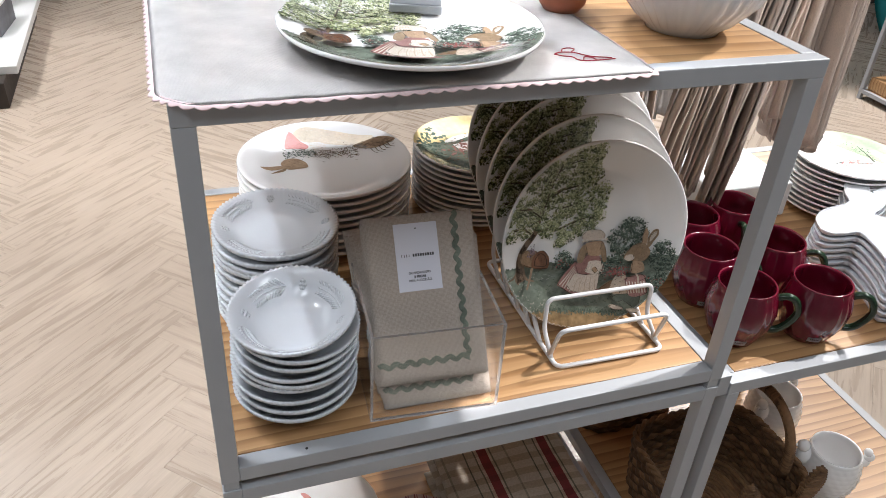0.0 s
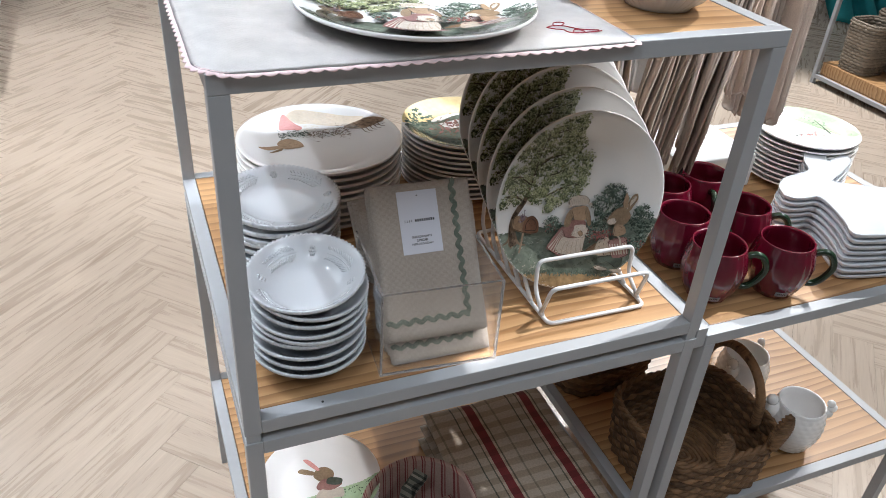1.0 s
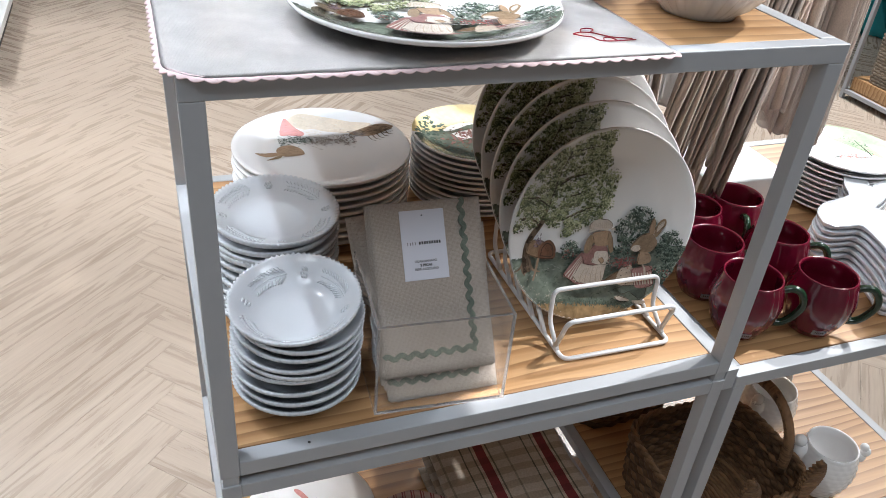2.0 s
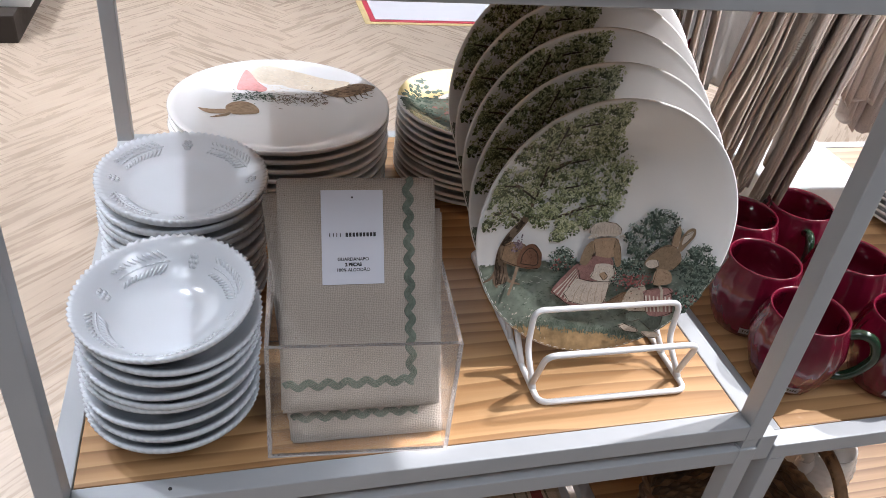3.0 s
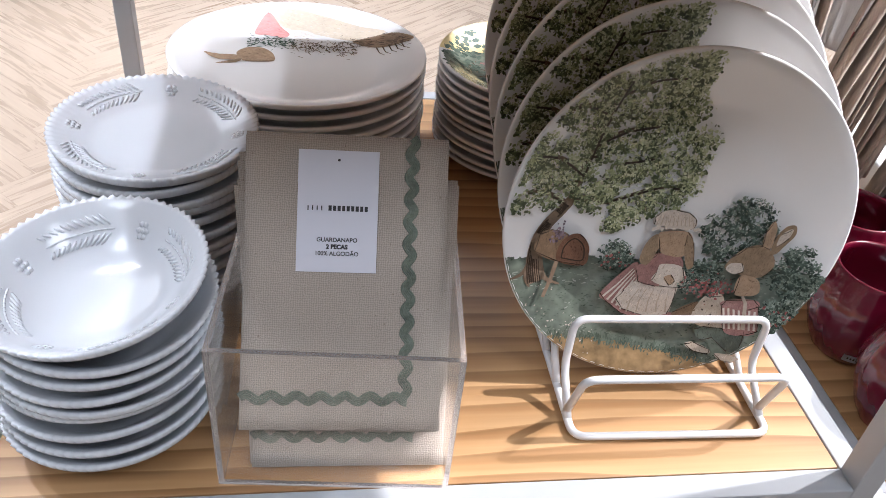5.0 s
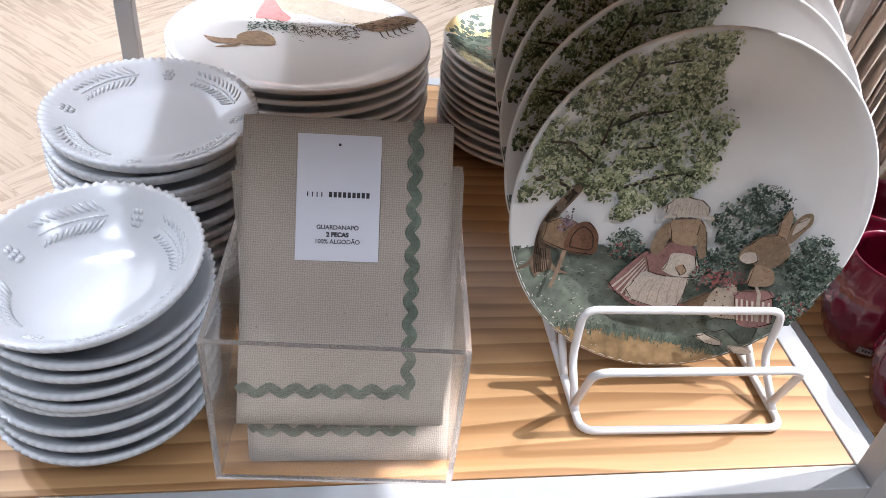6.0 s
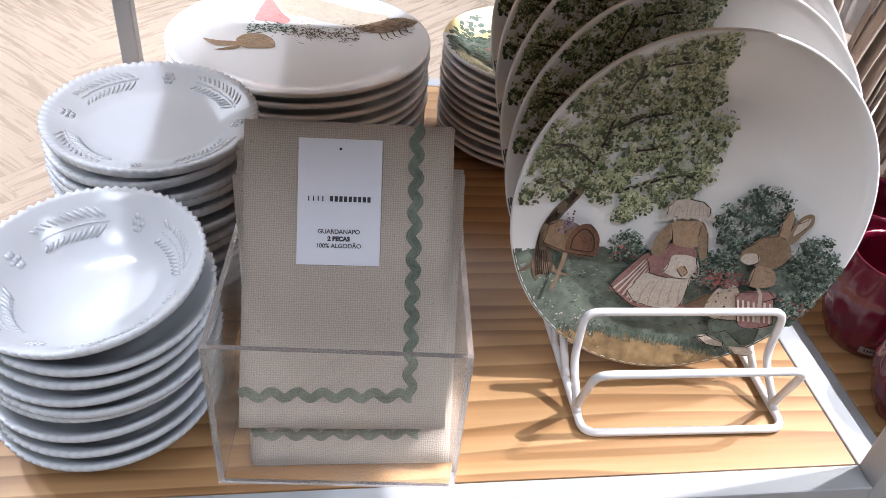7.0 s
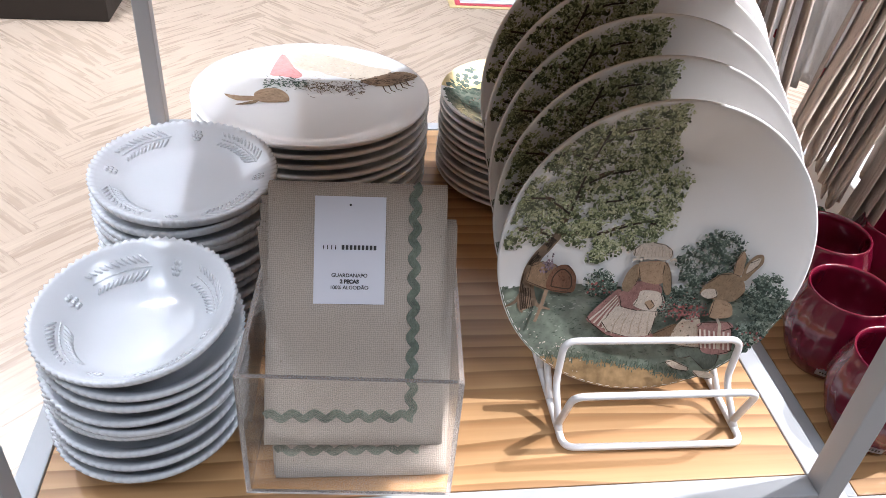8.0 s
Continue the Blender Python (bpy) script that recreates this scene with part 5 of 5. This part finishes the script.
hanging_linen(0.935, 0.37, 0.045, 0.885, 0, 5, 3, "taupe linen napkins hanging in a short hank")
hanging_linen(0.985, 0.39, 0.045, 0.84, 0, 6, 5, "darker taupe linen napkins hanging low")
hanging_linen(1.032, 0.36, 0.060, 0.835, 8, 10, 4, "taupe linen napkins hanging beside a pale cloth", -0.002)
pale = thing("pale_cloth", 0.985, 0.445, 0, "pale printed cotton cloth hanging among the linens", "table linen")
bm = bmesh.new()
rows = []
for j in range(31):
    z = 0.95 + 0.47 * j / 30
    rows.append([bm.verts.new((-0.06 + 0.12 * i / 24, 0.012 * math.sin(i * 1.1 + 2 * z), z)) for i in range(25)])
for a, b in zip(rows, rows[1:]):
    for i in range(24):
        bm.faces.new((a[i], a[i + 1], b[i + 1], b[i]))
bmesh.ops.solidify(bm, geom=bm.faces[:], thickness=0.0015)
part("cloth", bm, CLOTHWHITE, pale, smooth=True)
bm = bmesh.new()
for k in range(9):
    blob(bm, (random.Random(k).uniform(-0.05, 0.05), -0.0145, 0.97 + 0.045 * k), 0.005, 0.002, 0.008)
part("red_motif", bm, THREAD, pale, kind="stuff")
other = copy_thing(pale, pose(0.748, 0.435, -0.075))
tagged(other, "pale printed cotton cloth hanging between two linen hanks", "table linen")

# ---- lower shelves ----
ZL = 0.25
first = plain_plate(0.135, 0.215, ZL, 0.100, "white plate in a stack on the lower shelf", "stacked lower plates")
top = stack(first, 9, 0.0095, 41)
top.rotation_euler = (0, 0, -0.2)
pr = Print(0.100, 44)
bm = bmesh.new()
pr.field(bm, lambda u, v: v < -0.25 + 0.25 * u)
part("meadow_print", bm, P_GREEN, top, smooth=True)
bm = bmesh.new()
for _ in range(150):
    u = pr.rnd.uniform(-0.8, 0.9)
    pr.dab(bm, u, -0.3 + 0.25 * u - abs(pr.rnd.gauss(0, 0.12)), pr.rnd.uniform(0.01, 0.03), 0.4)
part("grass_tuft_print", bm, TUFT, top, kind="stuff")
for nm, mat, shape in (("tan_print", P_TAN, [(-0.05, 0.28), (-0.12, 0.12), (0.0, 0.0), (0.18, 0.02), (0.22, 0.18), (0.10, 0.30)]), ("tan_print", P_PINK, [(-0.02, 0.28), (-0.18, 0.48), (-0.28, 0.50), (-0.22, 0.40), (-0.06, 0.24)]),
                       ("tan_print", P_TAN, [(-0.08, 0.20), (-0.30, 0.30), (-0.38, 0.24), (-0.28, 0.18), (-0.10, 0.14)]), ("rose_print", P_ROSE, [(0.0, 0.02), (-0.08, -0.14), (0.10, -0.22), (0.34, -0.10), (0.28, 0.04), (0.14, 0.04)]),
                       ("olive_print", P_OLIVE, [(0.12, 0.06), (0.10, -0.06), (0.30, -0.10), (0.36, 0.0), (0.26, 0.06)]), ("cream_print", P_CREAM, [(-0.02, -0.18), (-0.12, -0.42), (0.06, -0.46), (0.20, -0.36), (0.36, -0.34), (0.34, -0.16), (0.14, -0.2)])):
    bm = bmesh.new()
    pr.shape(bm, shape)
    part(nm, bm, mat, top, smooth=True)


def fabric_basket():
    b = thing("fabric_basket", 0.268, 0.102, ZL, "soft basket in red striped ticking with rolled cloths inside", "basket")
    part("basket_body", lathe([(0, 0.0), (0.070, 0.0), (0.078, 0.006), (0.086, 0.05), (0.090, 0.09), (0.094, 0.10), (0.091, 0.106), (0.085, 0.10), (0.080, 0.05), (0.070, 0.01), (0, 0.008)], 60,
                              lambda i, a: (0.004 * noise.noise(Vector((2 * math.cos(a), 2 * math.sin(a), i * 0.5))), 0.009 * math.sin(a + 1.0) if 4 <= i <= 7 else 0)), TICKING, b, smooth=True)
    return b


fabric_basket()
for k, (x, y, z, sx, sy, turn, mat, label) in enumerate(((0.268, 0.140, 0.352, 0.060, 0.022, 35, CHECK, "rolled checked cloth in the soft basket"), (0.300, 0.09, 0.345, 0.05, 0.024, 10, TICKING, "rolled red striped cloth in the soft basket"),
                                                       (0.285, 0.045, 0.340, 0.045, 0.022, -15, CHECK, "rolled checked cloth at the basket's front"), (0.315, 0.052, 0.335, 0.03, 0.02, 20, ORANGE, "orange cloth tucked into the soft basket"))):
    sx, sy = sx * 0.75, sy * 0.72
    r = thing("rolled_cloth", x, y, z - 0.03, label, "cloth", "rolled cloths", ry=-35 + 12 * k, rz=turn)
    bm = bmesh.new()
    spiral = []
    for i in range(60):
        a = i / 60 * 6.28 * 3
        rr = 0.004 + (sy - 0.004) * i / 60
        spiral.append((rr * math.cos(a), rr * math.sin(a)))
    prev = None
    for (c, s) in spiral:
        row = [bm.verts.new((-sx + 2 * sx * j / 12, c + 0.003 * math.sin(j), s + 0.022 + 0.003 * math.sin(j * 1.3 + k))) for j in range(13)]
        if prev:
            for j in range(12):
                bm.faces.new((prev[j], prev[j + 1], row[j + 1], row[j]))
        prev = row
    bmesh.ops.solidify(bm, geom=bm.faces[:], thickness=0.0022)
    part("roll", bm, mat, r, smooth=True)


def towel(k, z, dx, dy, turn):
    t = thing("towel", 0.475 + dx, 0.165 + dy, z, "folded cream towel with dark red and grey stripes, in a pile", "towel", "folded striped towels", rz=turn)
    bm = bmesh.new()
    nx, ny, hx, hy, th = 30, 36, 0.120, 0.150, 0.011
    g = {}
    for s in (0, 1):
        for i in range(nx + 1):
            for j in range(ny + 1):
                x, y = -hx + 2 * hx * i / nx, -hy + 2 * hy * j / ny
                e = min(1.0, 0.2 + min(i, nx - i) * 0.4, 0.2 + min(j, ny - j) * 0.4)
                wob = 0.006 * noise.noise(Vector((x * 9, y * 6, k))) + 0.002 * noise.noise(Vector((x * 40, y * 30, k + 9)))
                g[s, i, j] = bm.verts.new((x + 0.004 * noise.noise(Vector((y * 12, k, 1))), y, th * 0.5 + (0.5 * th * e + (wob if k == 4 else wob * 0.2)) * (1 if s else -0.6) if s else th * 0.5 - 0.5 * th * e))
    for i in range(nx):
        for j in range(ny):
            bm.faces.new([g[1, i + a, j + b] for a, b in ((0, 0), (1, 0), (1, 1), (0, 1))])
            bm.faces.new([g[0, i + a, j + b] for a, b in ((0, 0), (0, 1), (1, 1), (1, 0))])
    rim = [(i, 0) for i in range(nx)] + [(nx, j) for j in range(ny)] + [(i, ny) for i in range(nx, 0, -1)] + [(0, j) for j in range(ny, 0, -1)]
    for a, b in zip(rim, rim[1:] + rim[:1]):
        bm.faces.new((g[0, *a], g[1, *a], g[1, *b], g[0, *b]))
    bmesh.ops.recalc_face_normals(bm, faces=bm.faces[:])
    part("folded_towel", bm, TOWEL, t, smooth=True)


for k in range(5):
    towel(k, ZL + 0.0005 + 0.0155 * k, (-0.004, 0.003, -0.002, 0.004, 0.0)[k], (0.002, -0.003, 0.004, 0.0, 0.0)[k], (1.0, -0.8, 0.6, -1.2, 0.3)[k])


def woven_basket(x, y, z, rx, ry, h, rows, stakes, label, turn=0, handle=True, ears=False, mat=WICKER, flare=1.12):
    """A basket of round strands woven over and under upright stakes."""
    b = thing("wicker_basket", x, y, z, label, "basket", "wicker baskets", rz=turn)

    def ring(t):
        f = 1 + (flare - 1) * t
        return rx * f, ry * f

    def around(a, ax, ay, off):
        # a rounded rectangle
        c, s = math.cos(a), math.sin(a)
        q = (abs(c) ** 4 + abs(s) ** 4) ** -0.25
        return (ax + off) * c * q, (ay + off) * s * q

    bm = bmesh.new()
    r = h / rows * 0.62
    n = stakes * 4
    for k in range(rows):
        t = (k + 0.5) / rows
        ax, ay = ring(t)
        pts = []
        for i in range(n):
            a = 2 * math.pi * i / n
            off = 0.0028 * math.cos(stakes / 2 * a * 2 + math.pi * k)
            px, py = around(a, ax, ay, off)
            pts.append((px, py, h * t + 0.0012 * noise.noise(Vector((px * 40, py * 40, k)))))
        tube(bm, pts, r, 6, True)
    part("woven_wall", bm, mat, b, "", True, "stuff")
    bm = bmesh.new()
    for i in range(stakes):
        a = 2 * math.pi * (i + 0.5) / stakes
        p0, p1 = around(a, *ring(0), 0), around(a, *ring(1), 0)
        tube(bm, [(*p0, 0.001), (*p1, h + 0.002)], 0.0022, 6)
    part("stakes", bm, mat, b, "", True, "stuff")
    bm = bmesh.new()
    ax, ay = ring(0)
    for k in range(14):
        f = (k + 0.6) / 14
        tube(bm, [(*around(2 * math.pi * i / 40, ax * f, ay * f, 0), 0.003) for i in range(40)], 0.0042, 6, True)
    part("woven_base", bm, mat, b, "", True, "stuff")
    ax, ay = ring(1)
    bm = bmesh.new()
    for q in range(2):
        pts = []
        for i in range(120):
            a = 2 * math.pi * i / 120
            px, py = around(a, ax, ay, 0.003 * math.cos(a * 22 + q * math.pi))
            pts.append((px, py, h + 0.004 + 0.003 * math.sin(a * 22 + q * math.pi)))
        tube(bm, pts, 0.0042, 6, True)
    part("braided_rim", bm, mat, b, "", True, "stuff")
    if handle:
        bm = bmesh.new()
        arch = [(0.100, 0.030 + 0.080 * math.cos(math.pi * i / 30), h * 0.85 + h * 1.05 * max(0.0, math.sin(math.pi * i / 30)) ** 0.7) for i in range(31)]
        tube(bm, arch, 0.0085, 10)
        for i in range(90):
            t = i / 90
            a = math.pi * t
            c = Vector((0.100, 0.030 + 0.080 * math.cos(a), h * 0.85 + h * 1.05 * max(0.0, math.sin(a)) ** 0.7))
            blob(bm, c, 0.0045, 0.0108, 0.0108, 1.57, a + 1.57, 1)
        part("handle", bm, mat, b, "wrapped arched handle", smooth=True)
    if ears:
        for s, cx in ((-1, -0.032), (1, 0.082)):
            bm = bmesh.new()
            for k in range(13):
                for j in range(3):
                    w = 0.020 * math.sin(math.pi * (k + 1.5) / 15)
                    tube(bm, [(cx - w + 0.012 * k / 13 * s, -ay - 0.002 + 0.004 * (j - 1), h + 0.006 * k), (cx + 0.012 * k / 13 * s, -ay - 0.007 + 0.004 * (j - 1), h + 0.006 * k + 0.003), (cx + w + 0.012 * k / 13 * s, -ay - 0.002 + 0.004 * (j - 1), h + 0.006 * k)], 0.0028, 6)
            part("ear", bm, mat, b, "woven upright ear", True, "stuff")
    return b


woven_basket(0.820, 0.117, ZL, 0.118, 0.104, 0.115, 12, 26, "brown wicker basket with an arched handle and two woven ears", 0, True, True, WICKER, 1.08)
woven_basket(0.790, 0.410, ZL, 0.105, 0.085, 0.110, 12, 22, "brown wicker basket standing behind another basket", 6, False)


def hen_pot(x, y, turn, label):
    p = thing("ceramic_pot", x, y, ZL, label, "pot", "white textured pots", rz=turn)

    def knit(i, a):
        if not 2 <= i <= 32:
            return 0.0, 0.0
        row = (i - 2) // 3
        return 0.0016 * (0.2, 1.0, 0.2)[(i - 2) % 3] * (0.6 + 0.6 * math.cos(a * 20 + (row % 2) * math.pi)), 0.0

    prof = [(0, 0.0), (0.030, 0.0)] + [(0.030 + 0.022 * math.sin(0.25 + 2.2 * k / 30), 0.004 + 0.00327 * k) for k in range(31)] + [(0.044, 0.109), (0.041, 0.107), (0.042, 0.09), (0.045, 0.05), (0.028, 0.010), (0, 0.008)]
    part("pot_body", lathe(prof, 104, knit), WHITE, p, smooth=True)
    bm = bmesh.new()
    blob(bm, (-0.052, 0, 0.085), 0.017, 0.015, 0.022, sub=2)
    blob(bm, (-0.058, 0, 0.108), 0.012, 0.011, 0.012, sub=2)
    blob(bm, (-0.071, 0, 0.107), 0.006, 0.003, 0.003, sub=1)
    part("head", bm, WHITE, p, "small modelled bird head", smooth=True)
    bm = bmesh.new()
    for a, b, c in ((0.054, 0.085, 0.012), (0.060, 0.099, 0.010), (0.055, 0.110, 0.008)):
        blob(bm, (a, 0, b), c, 0.008, c, sub=2)
    part("tail", bm, WHITE, p, smooth=True)
    return p


hen_pot(1.050, 0.082, -25, "white textured ceramic pot with a bird head")
hen_pot(1.045, 0.235, 20, "white textured ceramic pot standing behind the basket")

# ---- far things in the shop ----
far = module(3.25, 1.25, 0.9, 0.97, (0.05, 1.1), 0.0, 1.1, "light grey steel shelf unit with a thick pine base")
part("base_board", boxed(P + 0.005, P + 0.005, 0.052, 0.9 - P - 0.005, 0.97 - P - 0.005, 0.115, 0.003), PINE, far, "thick pine base board")
for x, y, h, label in ((3.37, 2.05, 0.24, "nested grey seagrass baskets on a low pine shelf"), (3.56, 2.06, 0.27, "tall grey seagrass basket on a low pine shelf"), (3.42, 1.80, 0.10, "small grey seagrass basket on a low pine shelf")):
    woven_basket(x, y, 0.115, 0.078, 0.078, h, 16, 18, label, 0, False, False, SEAGRASS, 1.15)
drape = thing("fabric_drape", 4.55, 3.2, 0, "teal fabric trailing onto the floor", "fabric")
bm = bmesh.new()
rows = []
for j in range(22):
    t = j / 21
    rows.append([bm.verts.new((-0.35 + 0.9 * i / 40 + 0.06 * math.sin(i * 0.9) * (1 - t), 0.10 * math.sin(i * 0.8 + 1) * (1 - 0.5 * t) - 0.25 * (1 - t) ** 3, 0.01 + 0.7 * t)) for i in range(41)])
for a, b in zip(rows, rows[1:]):
    for i in range(40):
        bm.faces.new((a[i], a[i + 1], b[i + 1], b[i]))
bmesh.ops.solidify(bm, geom=bm.faces[:], thickness=0.006)
part("cloth", bm, TEAL, drape, smooth=True)
counter = thing("display_counter", 4.2, 3.7, 0, "grey display counter behind the teal fabric", "counter")
part("body", boxed(-0.6, 0, 0, 1.6, 0.6, 0.9, 0.01), STEEL, counter)
part("kick", boxed(-0.58, -0.01, 0, 1.58, 0.0, 0.1), DARK, counter)

plinth = thing("display_plinth", -1.40, 2.82, 0, "low white display platform on a dark plinth", "display platform")
part("plinth", boxed(0.0, 0.0, 0.0, 0.745, 1.25, 0.11, 0.004), SHOEBOX, plinth, "dark recessed base")
part("top_board", boxed(-0.03, 0.10, 0.11, 0.79, 1.45, 0.145, 0.003), OFFWHITE, plinth, "white lacquered board")
for k, (x, y) in enumerate(((-0.80, 3.45), (-1.05, 3.2), (-0.85, 3.9))):
    g = thing("storage_box", x, y, 0.145, "clear-lidded grey box on the low platform", "box", "boxes on the platform", rz=8 * k - 6)
    part("body", boxed(-0.11, -0.14, 0, 0.11, 0.14, 0.12, 0.006), GREYCLOTH, g)
    part("lid", boxed(-0.115, -0.145, 0.12, 0.115, 0.145, 0.135, 0.004), OFFWHITE, g, "white lid")

mat_ = thing("floor_sticker", 1.10, 3.34, 0.001, "yellow and red edged floor sheet in the aisle", "floor sheet")
part("yellow_border", boxed(-0.34, -0.22, 0, 0.55, 0.22, 0.002), P_YELLOW, mat_)
part("red_border", boxed(-0.31, -0.19, 0.002, 0.53, 0.20, 0.004), plain("sticker_red", (0.55, 0.05, 0.09), 0.4), mat_)
part("white_field", boxed(-0.285, -0.165, 0.004, 0.51, 0.18, 0.006), PAPER, mat_)

# stems of the inferred track spots and the added ones, out of the camera's sight
for k, (place, aim, watts, size, cone, colour) in enumerate(SPOTS):
    s = thing("track_spotlight", place[0], place[1], CEIL, "white stem of an unseen spotlight under the ceiling", "lamp", "track spotlights")
    bm = bmesh.new()
    tube(bm, [(0, 0, 0), (0, 0, -0.12)], 0.012, 10)
    part("stem", bm, OFFWHITE, s)

# ---- herringbone floor ----
PL, PW = 0.66, 0.11
floor = tagged(new("floor"), "pale oak-look herringbone plank floor", "floor", kind="structure")


def plank_mesh(name, length, width):
    bm = bmesh.new()
    g = 0.0003
    box(bm, g, g, -0.006, length - g, width - g, 0.0)
    uv = bm.loops.layers.uv.new("UVMap")
    for f in bm.faces:
        for lp in f.loops:
            lp[uv].uv = (lp.vert.co.x, lp.vert.co.y)
    return mesh_of(name, bm, PLANK, False)


plank_data = plank_mesh("plank", PL, PW)
turn45 = Matrix.Translation((-0.515, 0.15, 0)) @ Matrix.Rotation(radians(45), 4, "Z")
near, rest = [], []
for i in range(-90, 140):
    for j in range(-8, 12):
        for upright in (False, True):
            ox, oy = i * PW + j * PL, i * PW - j * PL
            m = turn45 @ (pose(ox + PW, oy + PW, 0, 0, 0, 90) if upright else pose(ox, oy, 0))
            c = m @ Vector((PL / 2, PW / 2, 0))
            if XW0 < c.x < XW1 and YW0 < c.y < YW1:
                (near if -1.1 < c.x < 1.7 and 0.55 < c.y < 3.8 or 1.3 < c.x < 3.0 and 0.6 < c.y < 2.0 else rest).append(m)
near.sort(key=lambda m: abs(m.translation.x) * 0.5 + m.translation.y)
for m in near[:300]:
    ob = new("plank", plank_data)
    ob.parent = floor
    ob.matrix_local = m
rest += near[300:]
verts, faces, uvs = [], [], []
base = [v.co.copy() for v in plank_data.vertices]
polys = [tuple(p.vertices) for p in plank_data.polygons]
for m in rest:
    n = len(verts)
    verts += [tuple(m @ v) for v in base]
    for f in polys:
        faces.append(tuple(n + k for k in f))
        uvs += [(base[k].x, base[k].y) for k in f]
me = bpy.data.meshes.new("more_planks")
me.from_pydata(verts, [], faces)
layer = me.uv_layers.new(name="UVMap")
layer.data.foreach_set("uv", np.array(uvs, dtype=np.float32).ravel())
me.materials.append(PLANK)
ob = new("more_planks", me)
ob.parent = floor
tagged(ob, kind="stuff")
